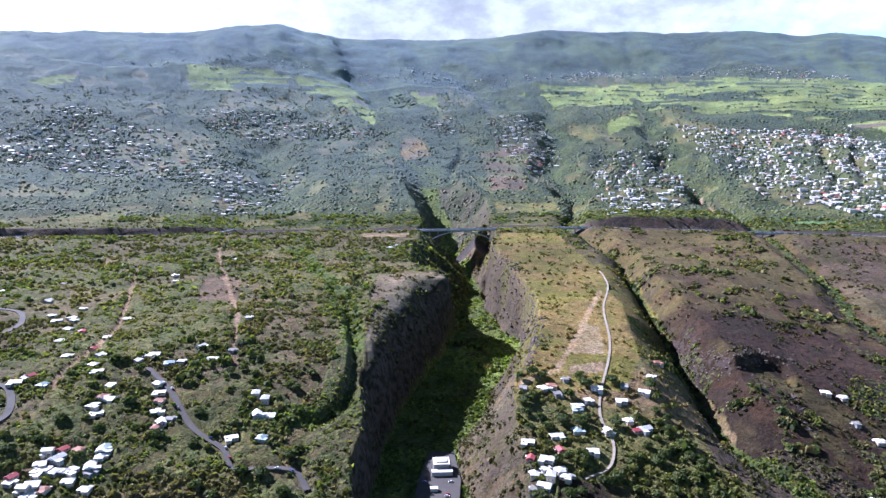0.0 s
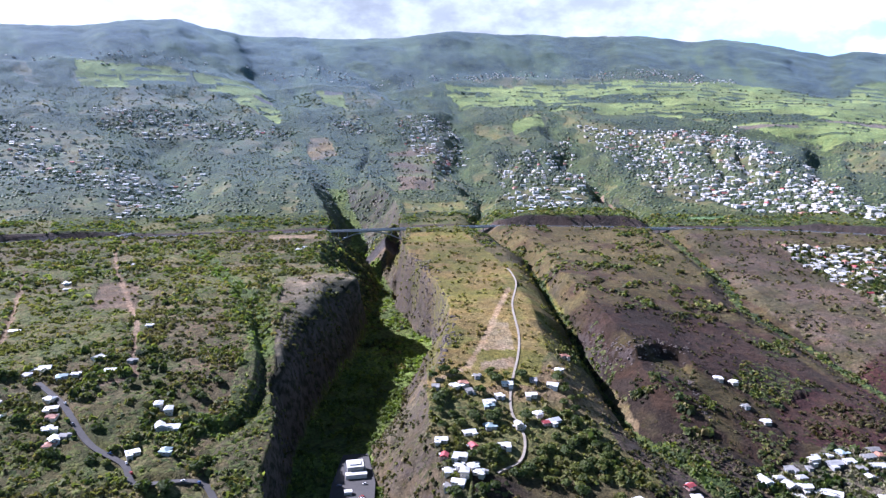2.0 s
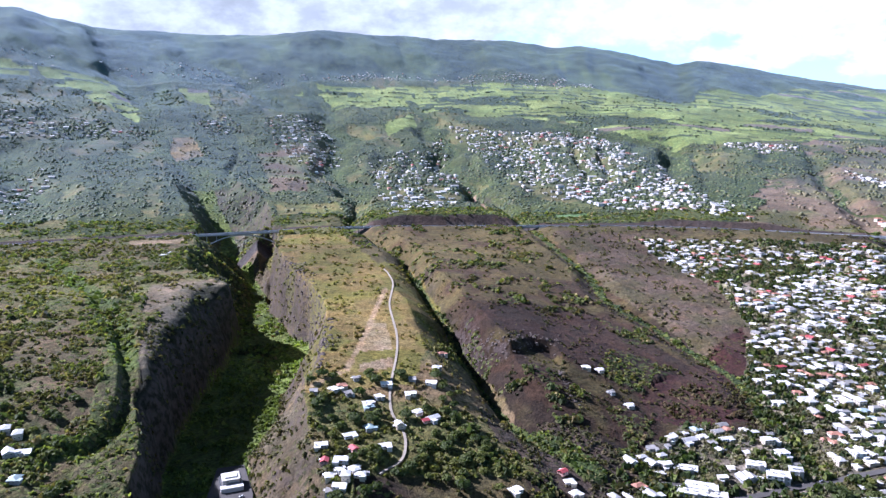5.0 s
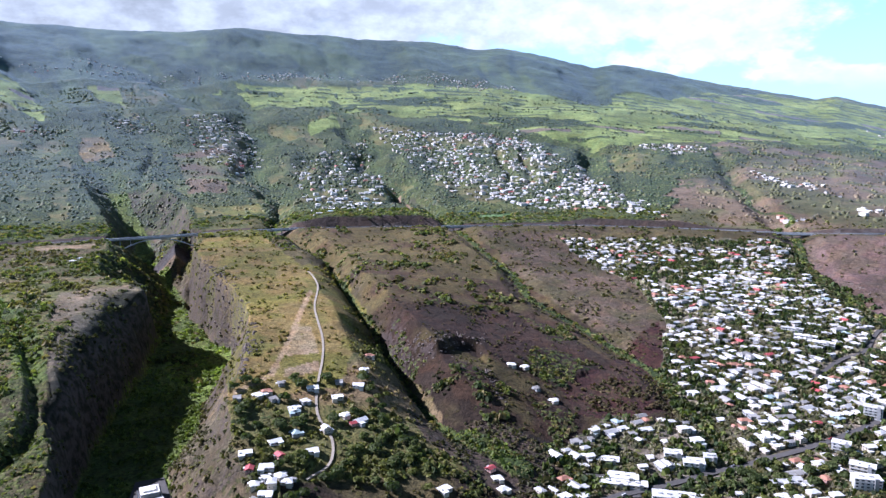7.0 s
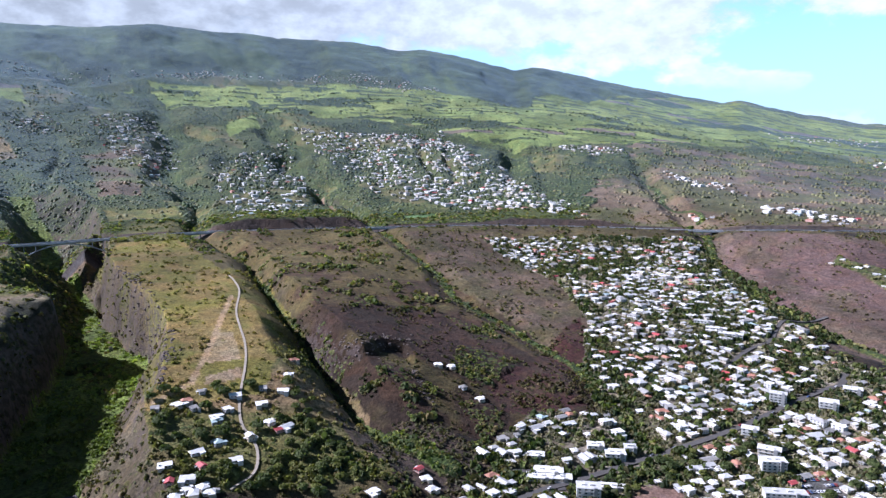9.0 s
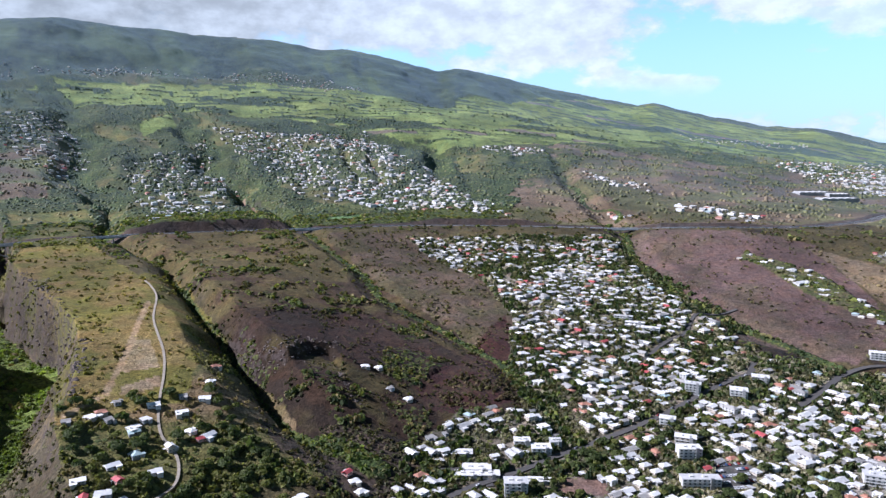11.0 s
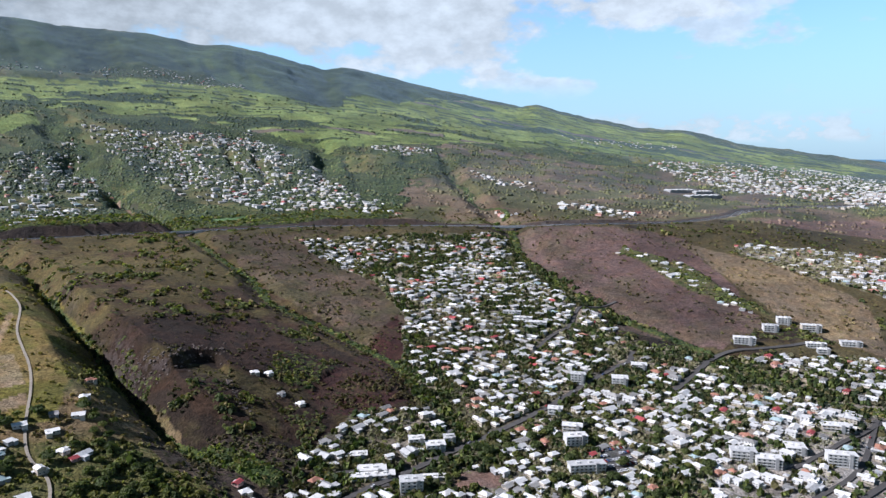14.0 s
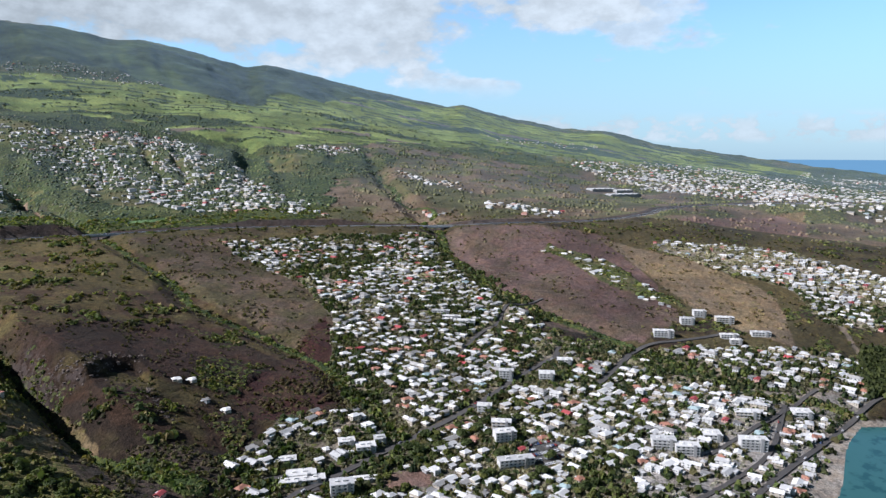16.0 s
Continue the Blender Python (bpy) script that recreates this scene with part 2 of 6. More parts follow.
TOWN = [(750, 1138), (975, 988), (1076, 882), (1003, 732), (934, 564), (911, 508), (830, 491), (834, 420), (926, 286), (1010, 200), (1040, 97), (1010, 80), (870, 94), (640, 94), (420, 110), (253, 438), (342, 515), (429, 550), (489, 519), (557, 622), (655, 720), (714, 853)]
TOWN_EAST = [(1351, 528), (1455, 351), (1412, 110), (1180, 87), (1133, 174), (1242, 260), (1253, 365), (1297, 518)]
FALLOW_EAST = [(1092, 913), (1264, 740), (1287, 621), (1147, 456), (1024, 343), (899, 353), (847, 492), (995, 707)]
TAN_EAST = [(1287, 621), (1274, 486), (1246, 353), (1186, 256), (1012, 186), (1027, 311), (1147, 456)]
SAVANNA = [(950, 1161), (1596, 1557), (1905, 1742), (2253, 1579), (2028, 1105), (1783, 686), (1513, 555), (1124, 948)]
FALLOW_FAR = [(1513, 555), (1647, 578), (2015, 381), (1552, 279), (1511, 149), (1387, 134), (1455, 351)]
CANE = [(359, 3479), (1220, 3441), (1717, 3176), (2233, 2879), (2752, 2942), (3336, 2676), (3846, 2105), (4113, 1361), (3443, 1192), (3184, 1431), (2776, 1816), (2227, 1970), (1653, 2074), (1454, 2136), (1487, 2397), (1304, 2722), (1032, 2940), (751, 3178), (439, 3292)]
CANE_TWO = [(-776, 3638), (-411, 3598), (-238, 3247), (-305, 2952), (-415, 3171), (-590, 3305)]
CANE_THREE = [(-1294, 3596), (-776, 3638), (-745, 3417), (-1171, 3311)]
CANE_FOUR = [(-1801, 3063), (-1707, 3289), (-1630, 3158), (-1700, 3033)]
CANE_FIVE = [(432, 3578), (758, 3505), (656, 3199), (570, 3295)]
CANE_SIX = [(-146, 3544), (-38, 3501), (-9, 3223), (-116, 3322)]
CANE_SEVEN = [(233, 3380), (330, 3406), (312, 3205), (233, 3189)]
CANE_TOP = [(2804, 2926), (3389, 3096), (3650, 2783), (3907, 2409), (4070, 2123), (4260, 1708), (4364, 1422), (4512, 845), (3964, 739), (3431, 1112), (3213, 1460), (3172, 1828), (2678, 1936), (2246, 2097), (2477, 2172), (2502, 2608)]
FOREST = [(-1595, 3435), (-1236, 3628), (-844, 3708), (-736, 3632), (-424, 3589), (-141, 3626), (142, 3633), (412, 3609), (832, 3603), (1186, 3460), (1369, 3580), (1698, 3381), (1805, 3094), (1968, 2912), (2103, 2794), (2322, 2930), (2539, 2780), (2846, 2971), (3264, 2980), (3388, 3097), (3664, 2863), (3085, 3677), (0, 4900), (-3465, 3465)]
WOODS = [(985, 2927), (1332, 2665), (1473, 2402), (1475, 2181), (1385, 1905), (1235, 1632), (1215, 1861), (1264, 2210), (1128, 2567), (972, 2779)]
VALLEY = [(-350, 3536), (-198, 3577), (-109, 3183), (-14, 3110), (51, 2863), (122, 2545), (73, 2087), (134, 1719), (72, 1599), (-84, 1742), (-81, 2086), (2, 2286), (-56, 2643), (-194, 3006)]
VALLEY_TWO = [(-187, 2709), (-95, 2642), (-17, 2641), (46, 2407), (93, 2033), (123, 1879), (108, 1605), (-15, 1903), (-124, 1599)]
CANE_EIGHT = [(669, 2909), (842, 3035), (784, 2816), (654, 2741)]
CLEARING = [(-207, 2752), (-85, 2747), (-44, 2525), (-126, 2438), (-193, 2554)]
CLEARING_TWO = [(-349, 995), (-295, 994), (-259, 856), (-314, 869)]
CLEARING_THREE = [(126, 1796), (290, 1768), (278, 1652), (129, 1642)]
WEST_DRY = [(-188, 823), (-164, 684), (-150, 621), (-135, 594), (-117, 588), (-107, 610), (-104, 640), (-107, 695), (-121, 759), (-149, 820)]
MEADOW_UP = [(126, 2522), (291, 2601), (360, 2427), (228, 1954), (140, 1937)]
YARD = [(-13, 621), (10, 621), (15, 564), (12, 516), (-25, 516), (-22, 564)]
BARE_RIDGE = [(126, 663), (163, 676), (157, 653), (123, 648)]
BARE_RIDGE_TWO = [(158, 769), (176, 764), (167, 695), (134, 692)]
PLATFORM = [(-166, 1408), (-68, 1396), (-71, 1345), (-160, 1350)]
PITCH = [(732, 1445), (812, 1426), (798, 1402), (723, 1413)]
PARKING = [(557, 340), (586, 318), (562, 295), (524, 307)]
LIP = [(272, 814), (277, 763), (291, 724), (304, 705), (337, 714), (364, 709)]
CENTRE = [(730, 252), (851, 227), (924, 130), (922, 91), (856, 98), (774, 104), (651, 102), (544, 193), (569, 244), (641, 259)]
TERRACES = [(814, 708), (803, 679), (790, 651), (780, 625), (770, 600), (761, 577), (844, 682), (833, 654), (821, 627), (810, 602), (798, 578)]
BEACH_GROVE = [(938, 96), (985, 116), (1075, 122), (1095, 92), (1010, 66), (946, 76)]
DIRT_LOT = [(433, 405), (462, 383), (443, 361), (410, 390)]
VILLAGE_A = [(-1558, 2294), (-1465, 2893), (-1047, 2637), (-683, 2319), (-548, 1957), (-740, 2007), (-1052, 2048), (-1432, 2098)]
VILLAGE_B = [(-1061, 3057), (-643, 3043), (-218, 2901), (-207, 2752), (-489, 2713), (-750, 2710), (-956, 2809)]
VILLAGE_C = [(-108, 3077), (41, 3128), (105, 2824), (-31, 2787)]
VILLAGE_D = [(189, 3079), (438, 3094), (417, 2498), (308, 2281), (261, 2372), (187, 2690)]
VILLAGE_E = [(487, 2348), (853, 2674), (783, 2382), (728, 1939), (463, 1506), (356, 1495)]
VILLAGE_F = [(910, 2784), (1094, 2588), (1447, 2480), (1358, 2073), (1157, 1435), (1053, 1146), (933, 1336), (861, 1526), (789, 1674), (854, 2165)]
VILLAGE_G = [(2716, 1482), (3195, 1466), (3795, 1107), (3524, 699), (2701, 479), (2245, 632), (2248, 946)]
VILLAGE_H = [(4343, 866), (4577, 350), (2101, 152), (2061, 323), (1939, 545)]
VILLAGE_I = [(-652, 1988), (-515, 2414), (-447, 2263), (-470, 1723), (-488, 1513)]
VILLAGE_J = [(1698, 2064), (1875, 1886), (1793, 1775), (1613, 1842)]
VILLAGE_K = [(1690, 1570), (1648, 1215), (1552, 1125), (1544, 1322)]
VILLAGE_L = [(1328, 1176), (1320, 1024), (1266, 973), (1241, 1090)]
VILLAGE_M = [(1514, 1078), (1530, 832), (1413, 768), (1392, 941)]
VILLAGE_N = [(1179, 676), (1168, 540), (1051, 362), (1040, 393), (1083, 531), (1140, 666)]
VILLAGE_O = [(-1871, 3456), (-949, 3825), (-668, 3767), (-692, 3573), (-1369, 3568)]
VILLAGE_P = [(-559, 3842), (350, 3775), (337, 3631), (-425, 3726)]
VILLAGE_Q = [(878, 3731), (1729, 3315), (1673, 3151), (942, 3519)]
VILLAGE_S = [(1206, 3539), (1550, 3485), (1627, 3292), (1434, 3349), (1199, 3456)]
VILLAGE_T = [(1660, 3358), (1831, 3230), (1786, 3101), (1613, 3210)]
VILLAGE_U = [(524, 3706), (976, 3652), (938, 3516), (555, 3586)]
VILLAGE_V = [(-213, 3955), (20, 3841), (-10, 3698), (-259, 3748)]
VILLAGE_W = [(18, 3709), (843, 3700), (813, 3570), (182, 3610)]
VILLAGE_R = [(3024, 2122), (3686, 1798), (3445, 1680), (2864, 1941)]
RIDGE_HOUSES = [(116, 636), (105, 613), (120, 595), (131, 603), (93, 621), (101, 626), (119, 589), (219, 688), (200, 647), (187, 620), (170, 628), (162, 605), (166, 566), (173, 569), (161, 578), (120, 532), (69, 539), (94, 549), (94, 530), (69, 520), (82, 518), (70, 503), (79, 506), (90, 506), (93, 500), (82, 499), (95, 499), (68, 491), (76, 491), (113, 559), (143, 623), (74, 620), (139, 559)]
HILL_HOUSES = [(374, 653), (389, 649), (379, 608), (387, 586), (265, 496), (265, 484), (212, 474), (263, 470)]
WEST_HOUSES = [(-374, 599), (-353, 588), (-377, 590), (-350, 673), (-336, 656), (-331, 634), (-321, 621), (-366, 652), (-394, 692), (-387, 724), (-433, 814), (-522, 937), (-491, 843), (-228, 663), (-249, 693), (-215, 684), (-169, 601), (-159, 594), (-161, 574), (-173, 539), (-149, 541), (-248, 582), (-253, 594), (-235, 553), (-237, 545), (-290, 663), (-286, 667)]
WEST_HOUSES_TWO = [(-301, 501), (-300, 488), (-292, 497), (-296, 477), (-295, 483), (-286, 482), (-281, 483), (-265, 492), (-263, 504), (-265, 513), (-262, 485), (-309, 465), (-298, 565), (-290, 555), (-298, 598), (-289, 577), (-225, 784), (-390, 993), (-377, 959), (-436, 764), (-418, 765), (-340, 1116), (-95, 1227), (-86, 1247), (-576, 890), (-529, 1604), (-499, 1572), (-284, 463), (-290, 456), (-257, 468), (-426, 777), (-297, 579)]
WEST_HOUSES_THREE = [(-453, 783), (-352, 707), (-372, 603), (-260, 609), (-245, 566), (-230, 557), (-255, 653), (-265, 649), (-150, 573), (-276, 485), (-265, 516), (-311, 471), (-364, 780), (-406, 731), (-295, 650), (-293, 467), (-296, 460), (-272, 474), (-282, 510), (-293, 507)]


# ---- number noise for relief and land cover ----
def lattice(ix, iy, seed):
    h = (ix.astype(np.int64) * 374761393 + iy.astype(np.int64) * 668265263 + seed * 974711) & 0xFFFFFFFF
    h = ((h ^ (h >> 13)) * 1274126177) & 0xFFFFFFFF
    return ((h ^ (h >> 16)) & 0xFFFFFF) / float(0xFFFFFF)


def vnoise(x, y, size, seed=0):
    x, y = x / size, y / size
    ix, iy = np.floor(x), np.floor(y)
    fx, fy = x - ix, y - iy
    fx, fy = fx * fx * (3 - 2 * fx), fy * fy * (3 - 2 * fy)
    a, b = lattice(ix, iy, seed), lattice(ix + 1, iy, seed)
    c, d = lattice(ix, iy + 1, seed), lattice(ix + 1, iy + 1, seed)
    return (a * (1 - fx) + b * fx) * (1 - fy) + (c * (1 - fx) + d * fx) * fy


def fbm(x, y, size, octaves=4, seed=0):
    total, amp, s = 0.0, 1.0, 0.0
    for i in range(octaves):
        total = total + amp * vnoise(x + 13.7 * i, y - 7.1 * i, size / 2**i, seed + i)
        s, amp = s + amp, amp * 0.5
    return total / s


def lumps(x, y, size, seed=0):
    """Rounded crowns, one to a cell: 1 in the middle of a crown, 0 between crowns."""
    x, y = x / size, y / size
    ix, iy = np.floor(x), np.floor(y)
    best = np.full(x.shape, 9.0)
    for i in (-1, 0, 1):
        for j in (-1, 0, 1):
            px, py = ix + i + lattice(ix + i, iy + j, seed), iy + j + lattice(ix + i, iy + j, seed + 5)
            best = np.minimum(best, (x - px) ** 2 + (y - py) ** 2)
    return np.sqrt(np.clip(1 - best * 1.5, 0, 1))


def inside(x, y, poly, warp=0.0, seed=3):
    """Is (x, y) inside the polygon, whose edge wanders by about warp metres?"""
    p = np.array(poly, float)
    (x0, y0), (x1, y1) = p.min(0) - warp, p.max(0) + warp
    near = (x >= x0) & (x <= x1) & (y >= y0) & (y <= y1)
    hit = np.zeros(x.shape, bool)
    xs, ys = x[near], y[near]
    if not xs.size:
        return hit
    if warp:
        xs, ys = xs + warp * 2 * (fbm(xs, ys, warp * 5, 3, seed) - 0.5), ys + warp * 2 * (fbm(xs, ys, warp * 5, 3, seed + 9) - 0.5)
    within = np.zeros(xs.shape, bool)
    for (ax, ay), (bx, by) in zip(p, np.roll(p, -1, 0)):
        if ay != by:
            within ^= ((ay > ys) != (by > ys)) & (xs < (bx - ax) * (ys - ay) / (by - ay) + ax)
    hit[near] = within
    return hit


def polar(bearing, far):
    return far * np.sin(np.radians(bearing)), far * np.cos(np.radians(bearing))


# ---- highway: bearing, range, height ----
HIGHWAY = [(-42, 1530, 152), (-33, 1490, 148), (-25, 1470, 139), (-17, 1465, 136), (-8, 1465, 134), (-2, 1465, 136), (5, 1465, 139.5), (12, 1465, 144),
           (24, 1475, 143.5), (34, 1480, 147), (43, 1480, 146.5), (51, 1480, 146), (57, 1500, 151), (64, 1620, 148), (68, 1780, 153), (70.2, 1950, 159), (78, 2150, 164), (90, 2400, 165)]


def spline(rows, step):
    """Catmull-Rom through rows, resampled about every step metres."""
    p = np.array(rows, float)
    p = np.vstack([2 * p[0] - p[1], p, 2 * p[-1] - p[-2]])
    out = []
    for i in range(1, len(p) - 2):
        count = max(2, int(np.hypot(*(p[i + 1] - p[i])[:2]) / step))
        for f in np.arange(count) / count:
            out.append(0.5 * (2 * p[i] + (p[i + 1] - p[i - 1]) * f + (2 * p[i - 1] - 5 * p[i] + 4 * p[i + 1] - p[i + 2]) * f**2
                              + (3 * p[i] - p[i - 1] - 3 * p[i + 1] + p[i + 2]) * f**3))
    return np.array(out + [p[-2]])


HWY = spline([(*polar(b, d), z) for b, d, z in HIGHWAY], 12.0)
HWY_COARSE = spline([(*polar(b, d), z) for b, d, z in HIGHWAY], 60.0)
HWY_RUN = np.concatenate([[0], np.cumsum(np.hypot(*np.diff(HWY_COARSE[:, :2], axis=0).T))])
HWY_RUN /= HWY_RUN[-1]


ROADS = ((ROAD_RIDGE, 1.9), (ROAD_WEST, 2.6), (ROAD_WEST_TWO, 3.0), (ROAD_WEST_THREE, 3.0), (ROAD_TOWN, 3.6), (ROAD_TOWN_TWO, 4.0),
         (ROAD_TOWN_THREE, 3.0), (ROAD_SHORE, 3.0), (ROAD_TOWN_FOUR, 2.6), (ROAD_TOWN_FIVE, 3.4), (ROAD_TOWN_SEVEN, 2.5))


def carve(z, x, y, line, depth, wide_left, wide_right, flat_left, flat_right, floor=None, sharp=0.5, wander=0.0, brow=(1.0, 1.0)):
    """Cuts a ravine along line, which runs upstream. The arrays give depth (or floor height) and widths along it."""
    p = np.array(line, float)
    lim = 190
    near = (x > p[:, 0].min() - lim) & (x < p[:, 0].max() + lim) & (y > p[:, 1].min() - lim) & (y < p[:, 1].max() + lim)
    xs, ys, zs = x[near], y[near], z[near]
    wob = 14 * (fbm(xs, ys, 60, 3, 71) - 0.5)
    if wander:
        xs, ys = xs + wander * (fbm(xs, ys, 210, 3, 72) - 0.5), ys + wander * (fbm(xs, ys, 210, 3, 73) - 0.5)
    d, side, f = sdist(xs, ys, line)
    run = np.concatenate([[0], np.cumsum(np.hypot(*np.diff(p, axis=0).T))])
    pick = lambda a: np.interp(f, run / run[-1] if len(a) == len(p) else np.linspace(0, 1, len(a)), a) if np.ndim(a) else np.full(f.shape, float(a))
    wide = np.where(side > 0, pick(wide_left), pick(wide_right))
    flat = np.where(side > 0, pick(flat_left), pick(flat_right))
    t = np.clip((d + wob * np.clip(d / 30, 0, 1) - flat) / np.maximum(wide - flat, 1), 0, 1)
    t = (1 - sharp) * t * t * (3 - 2 * t) + sharp * t
    t = np.where(side > 0, t ** brow[0], t ** brow[1])  # over 1: steepest under the brow
    low = pick(floor) if floor is not None else zs - pick(depth)
    ends = smooth(0, 0.04, f) if floor is None else 1.0
    low = np.minimum(low, zs)
    z = z.copy()
    z[near] = zs + (low - zs) * (1 - t) * ends
    return z


def spread(x, y, line):
    """Distance to a line, for the places near it."""
    return sdist(x, y, line)[0]


def gorge_share(x, y):
    """Where a place lies in the gorge: 0 on its floor, 1 on the brow; and whether it is on the western wall."""
    near = (x > -190) & (x < 170) & (y > 390) & (y < 2120)
    share, west = np.ones(x.shape), np.zeros(x.shape, bool)
    xs, ys = x[near], y[near]
    wx, wy = xs + 22 * (fbm(xs, ys, 64, 4, 171) - 0.5), ys + 30 * (fbm(xs, ys, 64, 4, 172) - 0.5)
    within = inside(wx, wy, RIM_WEST + RIM_EAST[::-1])
    fw, fe = spread(wx, wy, FLOOR_WEST), spread(wx, wy, FLOOR_EAST)
    left = fw < fe
    off = np.minimum(fw, fe)
    rim = np.where(left, spread(wx, wy, RIM_WEST), spread(wx, wy, RIM_EAST))
    t = np.where(inside(wx, wy, FLOOR_WEST + FLOOR_EAST[::-1]), 0.0, off / np.maximum(off + rim, 1e-6))
    share[near], west[near] = np.where(within, t, 1.0), left
    return share, west


def cut_gorge(z, x, y):
    """The deep gorge: steep wooded western wall with a rounded brow, rocky eastern wall, flat green floor."""
    t, west = gorge_share(x, y)
    low = np.interp(y, [398, 544, 643, 745, 890, 1007, 1209, 1330, 1450, 1560, 1800, 2100], [8, 15, 19, 23, 29, 33, 41, 46, 48, 50, 78, 185])
    ribs = (fbm(x * 0.35 + y, x - y * 0.35, 38, 4, 173) - 0.5) * 0.42 * np.sin(np.pi * np.clip(t, 0, 1))
    t = np.clip(t + ribs * (t < 1), 0, 1)
    bowl = smooth(990, 1060, y)
    dome = 1 - (1 - t) ** (1.25 + 1.9 * smooth(630, 740, y) - 2.1 * bowl)
    cliff = t ** (1.0 + 0.5 * smooth(620, 740, y))
    z = np.where(t < 1, np.minimum(z, low + np.maximum(z - low, 0) * np.where(west, dome, cliff)), z)
    for line, fall in ((SPUR, 0.85), (HEADLAND, 1.1)):
        d, _, f = sdist(x, y, line)
        p = np.array(line, float)
        run = np.concatenate([[0], np.cumsum(np.hypot(*np.diff(p[:, :2], axis=0).T))])
        z = np.where(d < 120, np.maximum(z, np.interp(f, run / run[-1], p[:, 2]) - fall * d), z)
    return z


def land(x, y, fine=True):
    """Height of the ground."""
    z = base_land(x, y)
    d = np.hypot(x, y)
    b = np.degrees(np.arctan2(x, y))
    ashore = smooth(2, 12, z)
    up = smooth(1500, 2600, d)
    z = z + ashore * (fbm(x, y, 170, 4, 1) - 0.5) * (9 + 16 * up)
    # furrows down the upper slopes
    u = b * 22 + 60 * (fbm(x, y, 500, 3, 33) - 0.5)
    furrow = np.abs(fbm(u, d * 0.05, 60, 2, 8) - 0.5)
    z = z - 15 * smooth(1650, 2400, d) * smooth(0.16, 0.0, furrow) * (1 - 0.9 * smooth(2400, 2800, d)) * (1 - 0.7 * smooth(38, 52, b))
    wooded = inside(x, y, FOREST, 60)
    rib = b * 60 + 0.10 * d + 150 * (fbm(x, y, 500, 3, 18) - 0.5)
    crest = smooth(0.2, 0.8, fbm(rib, d * 0.12, 210, 3, 18))
    z = z + wooded * smooth(3250, 3900, d) * 36 * (crest - 0.6) * (1 - smooth(4300, 4560, d))
    z = z + smooth(3900, 4300, d) * (wooded * 16 + 5) * (fbm(x, y, 120, 4, 19) - 0.5)
    # cut banks above the road
    hd, hs, hf = sdist(x, y, HWY_COARSE)
    hz = np.interp(hf, HWY_RUN, HWY_COARSE[:, 2])
    sd = hd * hs
    bank = np.interp(b, [-60, -40, -20, -16, 11, 14.5, 22, 25, 33, 36, 43, 45.5, 52, 54, 60, 62], [12, 12, 10, 2, 2, 19, 19, 1, 1, 11, 10, 1, 1, 6, 5, 1])
    near = np.clip(1 - hd / 260, 0, 1)
    z = z + (hz + 2 - z) * smooth(0.25, 0.9, near) * (d > 900)
    z = z + bank * smooth(16, 25, sd) * (1 - smooth(60, 420, sd))
    z = z + np.interp(b, [12, 14, 23, 24.5], [0, 1.5, 1.5, 0]) * smooth(-16, -30, sd) * (1 - smooth(-60, -160, sd) * -1 - 0) * smooth(-220, -60, sd)
    # ravines
    z = cut_gorge(z, x, y)
    z = carve(z, x, y, GORGE[-3:], 0, [90, 100, 80], [100, 100, 80], 10, 10, floor=[185, 310, 480], sharp=0.8)
    z = carve(z, x, y, SLOT, [8, 13, 13, 10, 3], 8, 8, 2, 2)
    z = carve(z, x, y, RAVINE[::-1], [3, 8, 18, 32, 44, 44, 36, 28, 24, 22, 20], [60, 64, 62, 60, 58, 52, 46, 40, 40, 50, 60], [80, 84, 66, 48, 42, 36, 34, 34, 40, 50, 60], 4, [14, 12, 6, 3, 3, 3, 3, 3, 3, 3, 3], sharp=0.95, wander=46.0, brow=(0.45, 0.8))
    z = carve(z, x, y, GULLY_WEST[::-1], [3, 8, 10, 10, 8, 7, 6, 5, 4], 9, 17, 3, 3, sharp=0.9)
    z = carve(z, x, y, GULLY_EAST[::-1], [5, 7, 10, 12, 12, 12, 20, 28, 24], 34, 34, 3, 3)
    z = carve(z, x, y, GULLY_TOWN[::-1], [5, 7, 8, 10, 14, 18, 16, 10, 7, 4], 40, 40, 6, 6)
    for line, deep, wide in ((UP_A, 40, 95), (UP_B, 36, 75), (UP_C, 34, 90), (UP_D, 34, 110), (UP_E, 34, 130), (UP_F, 34, 120)):
        z = carve(z, x, y, line, [deep * 0.5, deep, deep, deep * 0.6, 0], wide * 1.25, wide * 1.25, 4, 4, wander=170.0)
    # lip of an old slide on the hill between the ravines: the ground drops on its seaward side
    ld, ls, lf = sdist(x, y, LIP)
    z = z - 10 * smooth(0, 13, ld + 9 * (fbm(x, y, 22, 3, 29) - 0.5)) * (ls < 0) * smooth(75, 20, ld) * smooth(0, 0.06, lf) * smooth(1, 0.94, lf) * (y < 860)
    # levelled yard of the works in the mouth of the gorge, and the road bed
    yard = inside(x, y, YARD)
    z = np.where(yard, 20.0, z)
    bed = (hd < 13) & (z > hz - 4)
    z = np.where(bed, hz - 0.35, z)
    if fine:
        z = z + ashore * (fbm(x, y, 22, 3, 21) - 0.5) * 2.2 * (1 - bed) * (1 - yard)
    return z


